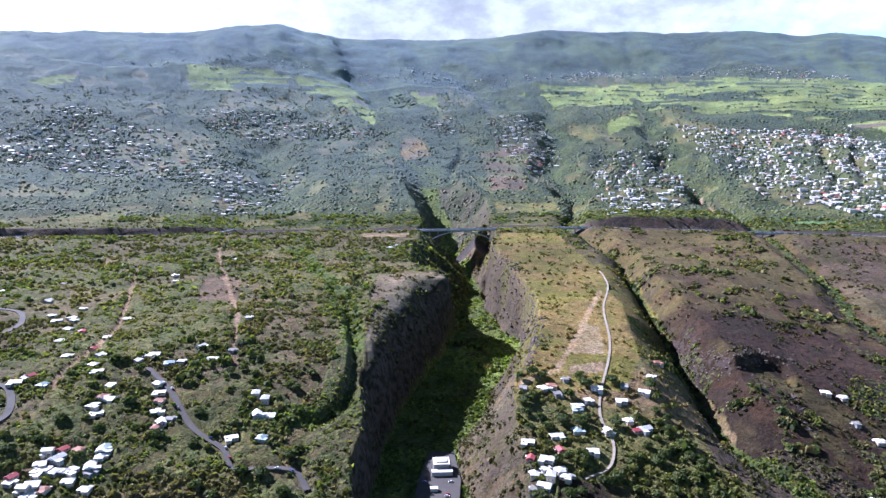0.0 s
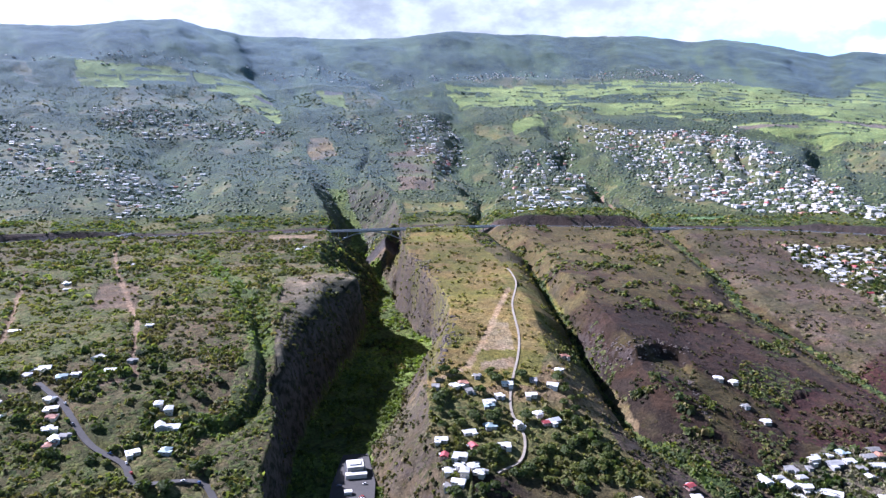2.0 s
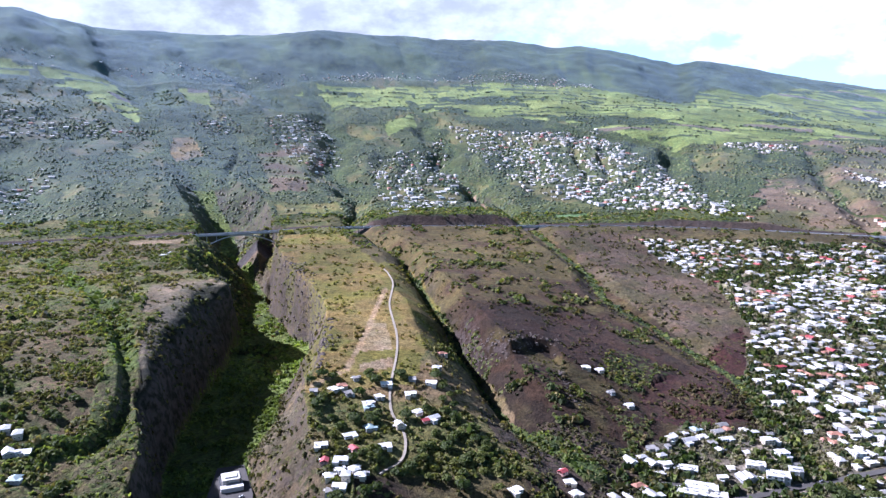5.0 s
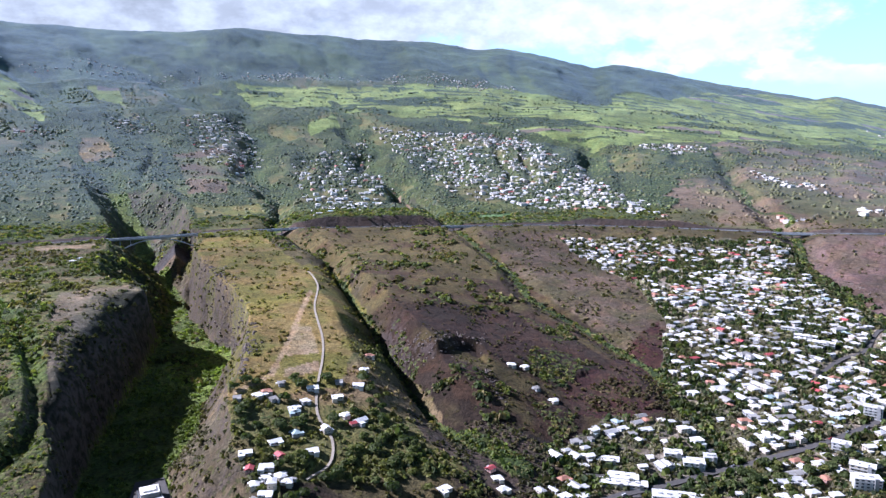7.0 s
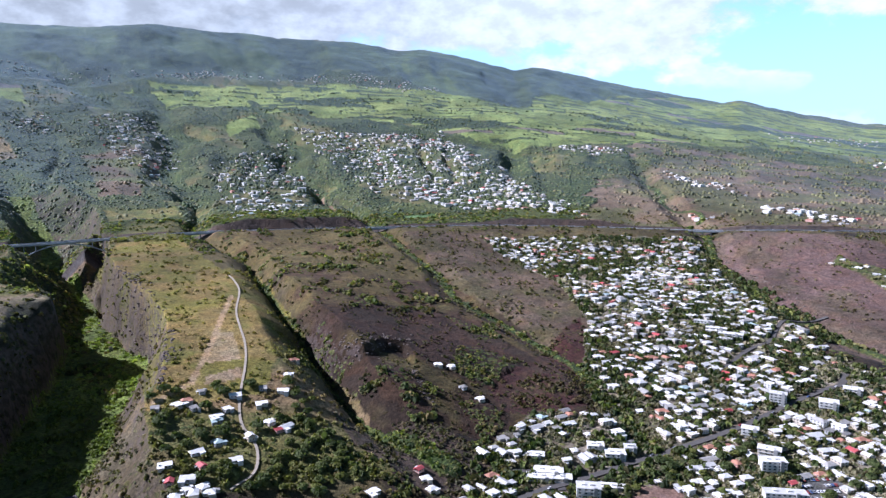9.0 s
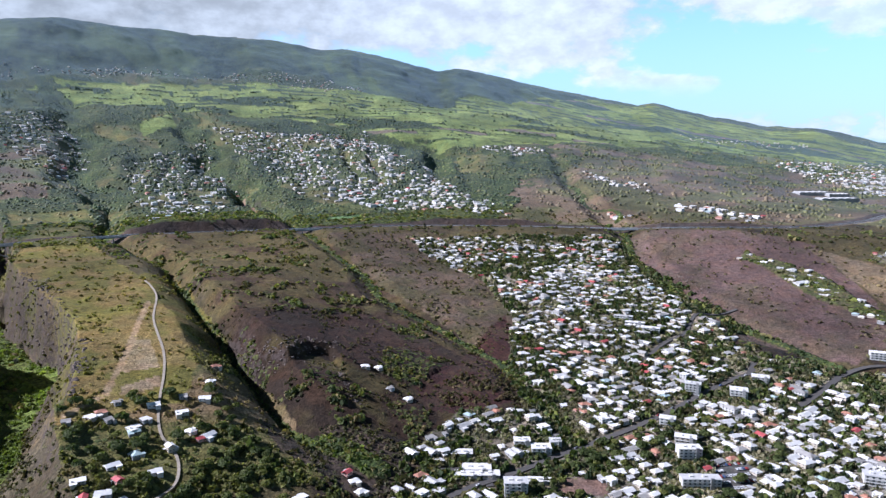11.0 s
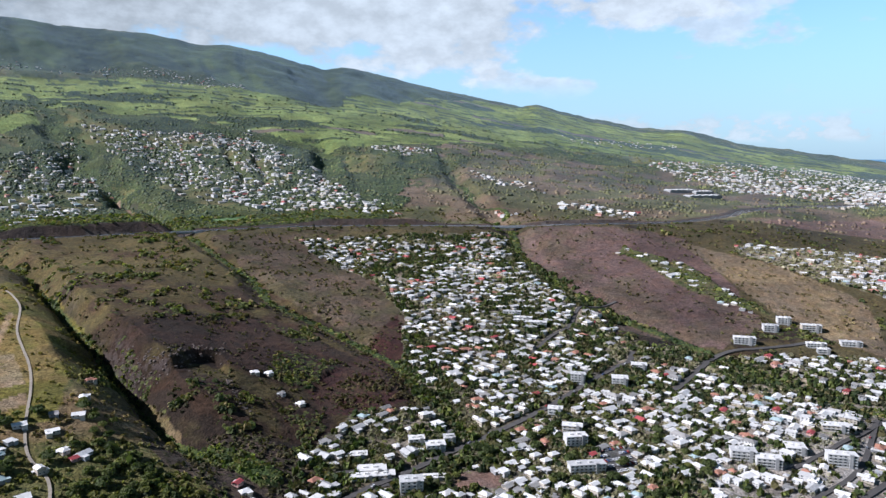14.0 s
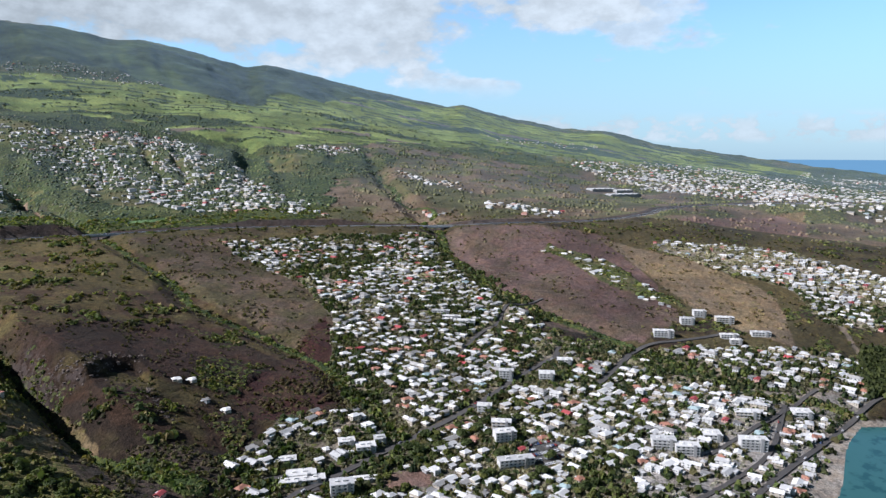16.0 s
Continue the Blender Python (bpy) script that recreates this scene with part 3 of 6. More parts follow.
# ---- land cover: colour and how densely bushes stand ----
def cover(x, y, z):
    b, d = np.degrees(np.arctan2(x, y)), np.hypot(x, y)
    n1, n2, n3 = fbm(x, y, 90, 4, 41), fbm(x, y, 34, 4, 42), fbm(x, y, 260, 3, 43)
    mixc = lambda a, c, f: np.asarray(a) * (1 - f[:, None]) + np.asarray(c) * f[:, None]
    scrub, dry, leaf = (0.118, 0.106, 0.042), (0.150, 0.122, 0.062), (0.088, 0.098, 0.032)
    col = mixc(scrub, dry, smooth(0.46, 0.60, n1))
    veg = 0.80 - 0.45 * smooth(0.46, 0.60, n1)
    col = mixc(col, leaf, smooth(0.52, 0.64, n2) * 0.8)

    def lay(mask, a, c, v, n=n2, lo=0.4, hi=0.62):
        nonlocal col, veg
        col = np.where(mask[:, None], mixc(a, c, smooth(lo, hi, n)), col)
        veg = np.where(mask, v, veg)

    hd, hs, hf = sdist(x, y, HWY_COARSE)
    above = (hs > 0) | (d > 1700)
    lay(above, (0.030, 0.046, 0.018), (0.072, 0.086, 0.030), 0.95 - 0.25 * smooth(0.5, 0.66, n1), n1, 0.38, 0.68)
    glade = above & (fbm(x, y * 0.6, 120, 4, 91) > 0.60)
    lay(glade, (0.135, 0.125, 0.048), (0.095, 0.11, 0.038), 0.12, n2)
    # dark woods; cloud shade on the high forest is put into this colour too
    forest = inside(x, y, FOREST, 60) | inside(x, y, WOODS, 20) | inside(x, y, VALLEY, 20) | inside(x, y, VALLEY_TWO, 14)
    lay(forest, (0.026, 0.040, 0.026), (0.050, 0.070, 0.040), np.where(d > 3300, 0.45, 0.85), 0.5 * n1 + 0.5 * n2, 0.40, 0.60)
    slope_green = smooth(0.50, 0.66, fbm(b * 60 + 0.1 * d, d * 0.45, 170, 4, 92)) * forest * (d > 3000)
    col = mixc(col, (0.075, 0.105, 0.045), slope_green)
    open_slope = b + 26 * (fbm(x, y, 330, 4, 46) - 0.5) + 6 * (n2 - 0.5)
    lay(above & (open_slope > 45) & (b > 36) & (d < 2900), (0.150, 0.112, 0.074), (0.098, 0.098, 0.044), 0.05 + 0.55 * smooth(0.50, 0.60, n1), n1, 0.36, 0.56)
    lay(inside(x, y, SAVANNA, 60), (0.150, 0.112, 0.072), (0.115, 0.112, 0.050), 0.06 + 0.3 * smooth(0.54, 0.64, n2), n1)
    lay(inside(x, y, MEADOW_UP, 15), (0.125, 0.130, 0.046), (0.14, 0.098, 0.055), 0.25, n1)
    lay(inside(x, y, FALLOW_FAR, 20), (0.18, 0.115, 0.092), (0.20, 0.15, 0.085), 0.12, n1)
    for poly in (CANE, CANE_TWO, CANE_THREE, CANE_FOUR, CANE_FIVE, CANE_SIX, CANE_SEVEN, CANE_EIGHT, CANE_TOP):
        m = inside(x, y, poly, 35) & ~(inside(x, y, FOREST, 60) & (d > 3000))
        # strips of field of several greens, parted by dark hedges along the slope
        u, v = d + 90 * (n3 - 0.5) + 2.2 * (b - 20), b * 55 + 50 * n1
        iu, iv = np.floor(u / 62), np.floor(v / 240 + 0.37 * np.floor(u / 62))
        tone = lattice(iu, iv, 77)
        fu, fv = u / 62 - iu, v / 240 + 0.37 * np.floor(u / 62) - iv
        hedge = ((np.minimum(fu, 1 - fu) < 0.10) & (lattice(iu, np.floor(iv / 2), 7) > 0.55)) | (np.minimum(fv, 1 - fv) < 0.018) & (lattice(iu, iv, 8) > 0.6)
        hedge |= fbm(v * 0.28, u, 75, 4, 15) > 0.615
        green = mixc((0.165, 0.220, 0.070), (0.245, 0.295, 0.095), tone)
        green = np.where((tone > 0.93)[:, None], np.array((0.15, 0.12, 0.085)), green)
        green = np.where(hedge[:, None], np.array((0.040, 0.062, 0.024)), green)
        col = np.where(m[:, None], green, col)
        veg = np.where(m, np.where(hedge, 0.6, 0.004), veg)
    lay(inside(x, y, CLEARING, 8), (0.23, 0.175, 0.085), (0.17, 0.14, 0.065), 0.1)
    lay(inside(x, y, CLEARING_THREE, 8), (0.13, 0.14, 0.045), (0.18, 0.16, 0.06), 0.1)
    below = ~above
    hill = 0.45 * n1 + 0.55 * n2 + 0.16 * smooth(1150, 750, d) - 0.06
    lay(below & (b > 10), (0.080, 0.065, 0.028), (0.036, 0.025, 0.017), 0.06 + 0.5 * smooth(0.55, 0.66, n2), hill, 0.40, 0.60)
    lay(inside(x, y, RIDGE_FOOT, 6), (0.13, 0.122, 0.042), (0.18, 0.132, 0.07), 0.48 - 0.4 * smooth(0.40, 0.56, n1), n1)
    lay(inside(x, y, RIDGE_GRASS, 5), (0.150, 0.136, 0.034), (0.195, 0.146, 0.052), 0.08, n2)
    lay(inside(x, y, HILL_BROWN, 10), (0.092, 0.073, 0.028), (0.052, 0.032, 0.020), 0.05 + 0.5 * smooth(0.55, 0.66, n2), hill, 0.40, 0.58)
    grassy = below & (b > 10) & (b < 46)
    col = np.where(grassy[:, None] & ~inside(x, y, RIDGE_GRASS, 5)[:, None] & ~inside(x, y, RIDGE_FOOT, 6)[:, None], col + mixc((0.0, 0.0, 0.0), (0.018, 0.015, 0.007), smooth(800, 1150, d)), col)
    lay(inside(x, y, HILL_DARK, 10), (0.042, 0.029, 0.019), (0.057, 0.034, 0.023), 0.06 + 0.55 * smooth(0.50, 0.62, n1), n2)
    lay(inside(x, y, FALLOW_WEST, 22), (0.112, 0.082, 0.056), (0.085, 0.072, 0.036), 0.12, 0.5 * n1 + 0.5 * n2)
    lay(inside(x, y, BURNT, 18), (0.066, 0.030, 0.024), (0.080, 0.050, 0.032), 0.22, n2)
    town = inside(x, y, TOWN, 6) | inside(x, y, TOWN_EAST, 8)
    lay(town, (0.17, 0.15, 0.105), (0.28, 0.245, 0.19), 0.5, n2)
    lay(inside(x, y, CENTRE, 6), (0.26, 0.24, 0.21), (0.36, 0.335, 0.30), 0.2, n2)
    lay(inside(x, y, FALLOW_EAST, 24), (0.132, 0.087, 0.074), (0.115, 0.086, 0.060), 0.05, 0.5 * n1 + 0.5 * n2, 0.45, 0.62)
    lay(inside(x, y, TAN_EAST, 12), (0.165, 0.125, 0.080), (0.205, 0.155, 0.088), 0.10, n1)
    lay(inside(x, y, VILLAGE_N, 14), (0.085, 0.095, 0.034), (0.13, 0.115, 0.06), 0.8, n2)
    lay(inside(x, y, CLEARING_TWO, 5), (0.17, 0.125, 0.080), (0.14, 0.105, 0.066), 0.12)
    lay(inside(x, y, WEST_DRY, 8), (0.165, 0.122, 0.066), (0.125, 0.102, 0.050), 0.42)
    for bare in (BARE_RIDGE, BARE_RIDGE_TWO, PLATFORM):
        lay(inside(x, y, bare, 3), (0.30, 0.225, 0.14), (0.24, 0.19, 0.105), 0.0)
    lay(inside(x, y, PITCH, 0), (0.12, 0.20, 0.08), (0.14, 0.22, 0.09), 0.0)
    lay(inside(x, y, PARKING, 0), (0.10, 0.098, 0.095), (0.11, 0.108, 0.10), 0.0)
    lay(inside(x, y, DIRT_LOT, 2), (0.22, 0.145, 0.115), (0.24, 0.17, 0.13), 0.0)
    # green floors of the ravines, bare rock walls
    for line, wide in ((GORGE[13:], 26), (RAVINE, 4), (GULLY_WEST, 14), (GULLY_EAST, 5), (GULLY_TOWN, 7), (UP_A, 40), (UP_B, 30), (UP_C, 45), (UP_D, 45), (UP_E, 55), (UP_F, 50)):
        far = d > 1600
        wx, wy = np.where(far, x + 130 * (fbm(x, y, 210, 3, 72) - 0.5), x), np.where(far, y + 130 * (fbm(x, y, 210, 3, 73) - 0.5), y)
        dd, _, ff = sdist(wx, wy, line)
        m = dd < wide * (0.6 + 0.9 * n2)
        lush = ((0.062, 0.088, 0.028), (0.038, 0.056, 0.020)) if line[0][1] > 1550 or line[-1][1] > 2100 else ((0.105, 0.145, 0.034), (0.06, 0.085, 0.026))
        lay(m, *lush, 0.9, n2)
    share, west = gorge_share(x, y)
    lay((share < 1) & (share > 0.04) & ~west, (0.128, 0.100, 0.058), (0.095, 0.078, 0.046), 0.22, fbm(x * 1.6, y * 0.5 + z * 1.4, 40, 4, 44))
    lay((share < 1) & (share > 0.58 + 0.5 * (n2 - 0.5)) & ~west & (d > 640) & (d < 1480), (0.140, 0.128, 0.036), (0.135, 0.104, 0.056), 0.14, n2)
    # western wall: its shade is put into the colour, far darker than the rock
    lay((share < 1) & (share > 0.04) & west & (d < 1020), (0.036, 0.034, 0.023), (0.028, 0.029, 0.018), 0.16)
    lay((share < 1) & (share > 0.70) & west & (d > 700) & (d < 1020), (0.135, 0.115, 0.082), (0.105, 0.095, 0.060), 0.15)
    lay((share < 1) & (share > 0.04) & ~west & (d > 1490), (0.055, 0.062, 0.030), (0.10, 0.080, 0.055), 0.6)
    lay((share < 1) & (share > 0.04) & west & (d >= 1020), (0.055, 0.070, 0.026), (0.085, 0.085, 0.036), 0.85)
    lay((share <= 0.04), (0.175, 0.225, 0.048), (0.115, 0.155, 0.036), 0.40 + 0.4 * smooth(800, 1000, d))
    lay((share == 1) & (x > -112) & (x < -60) & (y > 480) & (y < 700), (0.095, 0.105, 0.036), (0.12, 0.105, 0.05), 0.8)
    lay((share == 1) & (x > -95) & (x < 10) & (y > 860) & (y < 1010) & (n2 > 0.4), (0.19, 0.15, 0.10), (0.15, 0.125, 0.08), 0.1)
    lay(inside(x, y, RAVINE_MOUTH, 14), (0.105, 0.145, 0.034), (0.06, 0.085, 0.026), 0.95)
    wd, ws, wf = sdist(x, y, RAVINE)
    lay((wd < 46) & (wd > 14) & (d < 1400) & (x > 225) & (d < 640), (0.095, 0.070, 0.052), (0.085, 0.066, 0.046), 0.2)
    lay(inside(x, y, YARD, 0), (0.10, 0.098, 0.095), (0.11, 0.108, 0.10), 0.0)
    sand = (z < 2.0) & (y < 140)
    lay(sand, (0.34, 0.30, 0.245), (0.28, 0.25, 0.21), 0.0)
    # cut banks, verges, tracks
    bank = (hd > 14) & (hd < 30) & (hs > 0)
    lay(bank, (0.070, 0.056, 0.048), (0.085, 0.064, 0.052), 0.03)
    lay((hd <= 14), (0.10, 0.095, 0.09), (0.12, 0.11, 0.10), 0.0)
    lay((hd < 19) & (hd > 14) & (hs < 0) & (n1 > 0.45), (0.26, 0.19, 0.12), (0.2, 0.15, 0.09), 0.0)
    for line, wide in ROADS:
        dd, _, _ = sdist(x, y, line)
        veg = np.where(dd < wide + 2.5, 0.0, veg)
    for line, wide, c in ((TRACK_RIDGE, 3.0, (0.32, 0.235, 0.135)), (TRACK_WEST, 4.0, (0.22, 0.165, 0.10)), (TRACK_WEST_TWO, 3.0, (0.25, 0.18, 0.115)),
                          (ROAD_TOWN_SIX, 3, (0.22, 0.19, 0.16)), (ROAD_UP, 5, (0.28, 0.2, 0.13)), (ROAD_EAST, 4, (0.24, 0.2, 0.15))):
        dd, _, _ = sdist(x, y, line)
        lay(dd < wide * (0.6 + 0.8 * n2), c, c, 0.0)
    col = col * (0.80 + 0.40 * smooth(0.36, 0.64, fbm(x, y, 150, 4, 45)))[:, None]
    return col, np.clip(veg, 0, 1)


def sheet(name, verts, quads, material, smoothed=True):
    me = bpy.data.meshes.new(name)
    me.vertices.add(len(verts))
    me.vertices.foreach_set("co", np.ascontiguousarray(verts, np.float32).ravel())
    k = quads.shape[1]
    me.loops.add(quads.size)
    me.loops.foreach_set("vertex_index", np.ascontiguousarray(quads, np.int32).ravel())
    me.polygons.add(len(quads))
    me.polygons.foreach_set("loop_start", np.arange(len(quads), dtype=np.int32) * k)
    me.update(calc_edges=True)
    me.polygons.foreach_set("use_smooth", np.full(len(quads), smoothed))
    for m in material if isinstance(material, (list, tuple)) else [material]:
        me.materials.append(m)
    return me


def paint(me, name, col, alpha=1.0):
    rgba = np.ones((len(col), 4), np.float32)
    rgba[:, 3] = alpha
    rgba[:, :3] = col
    me.color_attributes.new(name, "FLOAT_COLOR", "POINT").data.foreach_set("color", rgba.ravel())


def ground_material():
    m = bpy.data.materials.new("ground_cover")
    m.use_nodes = True
    n = Nodes(m.node_tree)
    at = n.add("ShaderNodeNewGeometry").outputs["Position"]
    layer = n.add("ShaderNodeVertexColor", layer_name="cover")
    base, veg = layer.outputs[0], layer.outputs[1]
    # this layer drives a bluish sheen that imitates haze over the land
    haze_sheen = n.add("ShaderNodeSeparateColor", {0: n.add("ShaderNodeVertexColor", layer_name="haze_sheen").outputs[0]}).outputs[0]
    big, mid, small = n.noise(at, 0.02, 5.0), n.noise(at, 0.12, 5.0, 0.62), n.noise(at, 0.6, 4.0, 0.65)
    v = n.math("MULTIPLY", n.ramp(big, 0.3, 0.7, 0.82, 1.2, "LINEAR"), n.ramp(mid, 0.25, 0.75, 0.62, 1.35, "LINEAR"))
    v = n.math("MULTIPLY", v, n.ramp(small, 0.25, 0.75, 0.70, 1.25, "LINEAR"))
    # bushes and tufts too small to stand up: cells of leaf colour among the grass
    cell = n.add("ShaderNodeTexVoronoi", {"Vector": n.add("ShaderNodeVectorMath", {2: at, 0: n.add("ShaderNodeTexNoise", {"Vector": at, "Scale": 0.25, "Detail": 3.0}).outputs[1], 1: (7.0, 7.0, 7.0)}, operation="MULTIPLY_ADD").outputs[0], "Scale": 0.19})
    tuft = n.add("ShaderNodeTexVoronoi", {"Vector": at, "Scale": 0.55})
    chance = n.add("ShaderNodeSeparateColor", {0: cell.outputs["Color"]})
    grows = n.math("MULTIPLY", n.math("LESS_THAN", chance.outputs[0], n.math("MULTIPLY_ADD", veg, 0.95, 0.03)), n.ramp(cell.outputs["Distance"], 0.62, 0.40))
    leaf = n.mix(chance.outputs[1], (0.045, 0.068, 0.018, 1), (0.140, 0.155, 0.042, 1))
    leaf = n.mix(n.ramp(veg, 0.05, 0.5), n.mix(1.0, base, n.mix(chance.outputs[1], (0.48, 0.52, 0.44, 1), (1.10, 1.20, 0.80, 1)), "MULTIPLY"), leaf)
    base = n.mix(n.math("MULTIPLY", grows, 0.85), base, leaf)
    tone = n.ramp(n.add("ShaderNodeSeparateColor", {0: tuft.outputs["Color"]}).outputs[0], 0, 1, 0.66, 1.34, "LINEAR")
    v = n.math("MULTIPLY", v, tone)
    grey = n.add("ShaderNodeCombineColor", {0: v, 1: v, 2: v}).outputs[0]
    col = n.mix(1.0, base, grey, "MULTIPLY")
    warm = n.mix(n.ramp(n.noise(at, 0.05, 3.0), 0.4, 0.65), col, n.mix(1.0, col, (1.08, 0.99, 0.90, 1), "MULTIPLY"))
    # steep faces show rock
    up = n.add("ShaderNodeSeparateXYZ", {0: n.add("ShaderNodeNewGeometry").outputs["Normal"]}).outputs[2]
    steep = n.math("MULTIPLY", n.ramp(up, 0.72, 0.50), n.ramp(mid, 0.42, 0.60))
    col = n.mix(n.math("MULTIPLY", steep, 0.8), warm, (0.085, 0.066, 0.058, 1))
    bump = n.add("ShaderNodeBump", {"Strength": 0.9, "Distance": 2.2, "Height": n.math("ADD", n.math("MULTIPLY_ADD", small, 0.5, mid), n.math("MULTIPLY", grows, 0.3))}).outputs[0]
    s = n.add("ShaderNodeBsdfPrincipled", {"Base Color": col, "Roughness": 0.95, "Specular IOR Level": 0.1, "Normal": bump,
                                             "Sheen Weight": haze_sheen, "Sheen Roughness": 0.6, "Sheen Tint": (0.56, 0.78, 1.0, 1)})
    n.add("ShaderNodeOutputMaterial", {0: s.outputs[0]})
    return m


GROUND = ground_material()
# fan of rings, fine where the land is seen, coarse over the sea behind
bearings = np.concatenate([np.arange(-180, -40, 4.0), np.arange(-40, 90, 0.135), np.arange(90, 180.1, 4.0)])
ranges = np.exp(np.arange(math.log(330), math.log(4900), 0.0054))
BB, DD = np.meshgrid(bearings, ranges)
gx, gy = polar(BB.ravel(), DD.ravel())
gz = land(gx, gy)
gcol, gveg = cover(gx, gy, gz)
crown = lumps(gx, gy, 7.5, 3) * 0.6 + lumps(gx + 3, gy, 4.5, 4) * 0.4
thick = smooth(0.42, 0.75, gveg + 0.35 * (fbm(gx, gy, 30, 3, 52) - 0.5))
far_f = 1 + 0.6 * smooth(1700, 3500, np.hypot(gx, gy))
for spot in RIDGE_HOUSES + HILL_HOUSES + WEST_HOUSES + WEST_HOUSES_TWO + WEST_HOUSES_THREE:
    thick = thick * (np.hypot(gx - spot[0], gy - spot[1]) > 9)
thick = thick * ~(inside(gx, gy, TOWN, 6) | inside(gx, gy, TOWN_EAST, 8))
for hamlet in (VILLAGE_A, VILLAGE_B, VILLAGE_C, VILLAGE_D, VILLAGE_E, VILLAGE_F, VILLAGE_G, VILLAGE_I, VILLAGE_J, VILLAGE_K, VILLAGE_M, VILLAGE_Q, VILLAGE_S, VILLAGE_T):
    thick = thick * (1 - 0.75 * inside(gx, gy, hamlet, 25))
gz = gz + thick * crown * (1.4 + 3.2 * fbm(gx, gy, 40, 2, 57)) * far_f
rows, cols = BB.shape
idx = np.arange(rows * cols).reshape(rows, cols)
quads = np.stack([idx[:-1, :-1], idx[:-1, 1:], idx[1:, 1:], idx[1:, :-1]], -1).reshape(-1, 4)[:, ::-1]
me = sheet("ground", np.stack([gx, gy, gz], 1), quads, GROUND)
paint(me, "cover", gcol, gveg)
# painted haze: grows with range, strongest on the left towards the sun
haze_amount = 0.02 + (0.07 + 0.09 * smooth(16, -8, BB.ravel())) * smooth(1480, 2300, np.hypot(gx, gy)) + 0.10 * smooth(2900, 3700, np.hypot(gx, gy))
haze_amount = np.where(gcol[:, 1] > 0.15, 0.5 * haze_amount, haze_amount)
paint(me, "haze_sheen", np.repeat(haze_amount[:, None], 3, 1))
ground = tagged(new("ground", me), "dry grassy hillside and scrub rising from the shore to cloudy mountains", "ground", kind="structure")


# ---- materials of built things ----
def plain(name, colour, rough=0.7, grain=0.15, size=1.2, metal=0.0, islands=0.0, bump=0.0):
    m = bpy.data.materials.new(name)
    m.use_nodes = True
    n = Nodes(m.node_tree)
    geo = n.add("ShaderNodeNewGeometry")
    v = n.math("MULTIPLY", n.ramp(n.noise(geo.outputs["Position"], size, 5.0, 0.6), 0.25, 0.75, 1 - grain, 1 + grain, "LINEAR"),
               n.ramp(n.noise(geo.outputs["Position"], size * 0.13, 3.0), 0.3, 0.7, 1 - grain * 0.7, 1 + grain * 0.7, "LINEAR"))
    if islands:
        v = n.math("MULTIPLY", v, n.ramp(geo.outputs["Random Per Island"], 0, 1, 1 - islands, 1 + islands, "LINEAR"))
    col = n.mix(1.0, (*colour, 1), n.add("ShaderNodeCombineColor", {0: v, 1: v, 2: v}).outputs[0], "MULTIPLY")
    put = {"Base Color": col, "Roughness": rough, "Metallic": metal}
    if bump:
        put["Normal"] = n.add("ShaderNodeBump", {"Strength": bump, "Distance": 0.05, "Height": v}).outputs[0]
    n.add("ShaderNodeOutputMaterial", {0: n.add("ShaderNodeBsdfPrincipled", put).outputs[0]})
    return m


ASPHALT = plain("asphalt", (0.080, 0.074, 0.068), 0.9, 0.2, 0.5)
PALE_ROAD = plain("pale_concrete_road", (0.36, 0.31, 0.24), 0.9, 0.2, 0.4)
CONCRETE = plain("concrete", (0.36, 0.35, 0.33), 0.85, 0.2, 0.3)
PAINT_LINE = plain("road_paint", (0.75, 0.75, 0.72), 0.7, 0.15, 0.8)
STEEL = plain("galvanised_steel", (0.42, 0.46, 0.50), 0.5, 0.12, 0.6, 0.3)
ROCK = plain("dark_basalt", (0.13, 0.102, 0.084), 0.95, 0.45, 0.3, bump=0.4)
WALLS = [plain("white_render", (0.60, 0.59, 0.56), 0.85, 0.12, 0.4), plain("cream_render", (0.50, 0.44, 0.35), 0.85, 0.12, 0.4),
         plain("grey_render", (0.33, 0.33, 0.32), 0.85, 0.15, 0.4), plain("pink_render", (0.62, 0.36, 0.30), 0.85, 0.12, 0.4)]
ROOFS = [plain("white_sheet_roof", (0.80, 0.78, 0.73), 0.55, 0.12, 0.5, islands=0.16), plain("pale_grey_roof", (0.64, 0.63, 0.60), 0.5, 0.18, 0.4, islands=0.25),
         plain("weathered_roof", (0.34, 0.325, 0.30), 0.6, 0.25, 0.35, islands=0.3), plain("red_sheet_roof", (0.46, 0.09, 0.09), 0.55, 0.2, 0.4),
         plain("terracotta_roof", (0.42, 0.20, 0.13), 0.75, 0.25, 0.5), plain("pale_green_roof", (0.40, 0.50, 0.49), 0.55, 0.15, 0.4)]
GLASS = plain("dark_window_glass", (0.035, 0.045, 0.055), 0.12, 0.1, 1.0)
FRAME = plain("painted_frame", (0.70, 0.70, 0.68), 0.6, 0.08, 1.0)
DOOR = plain("brown_door", (0.16, 0.09, 0.05), 0.6, 0.2, 1.0)


def bm_box(bm, lo, hi, slot=0, turn=None):
    vs = [bm.verts.new((x, y, z)) for z in (lo[2], hi[2]) for y in (lo[1], hi[1]) for x in (lo[0], hi[0])]
    if turn is not None:
        for v in vs:
            v.co = turn @ v.co
    for q in ((0, 2, 3, 1), (4, 5, 7, 6), (0, 1, 5, 4), (2, 6, 7, 3), (0, 4, 6, 2), (1, 3, 7, 5)):
        bm.faces.new([vs[i] for i in q]).material_index = slot
    return vs


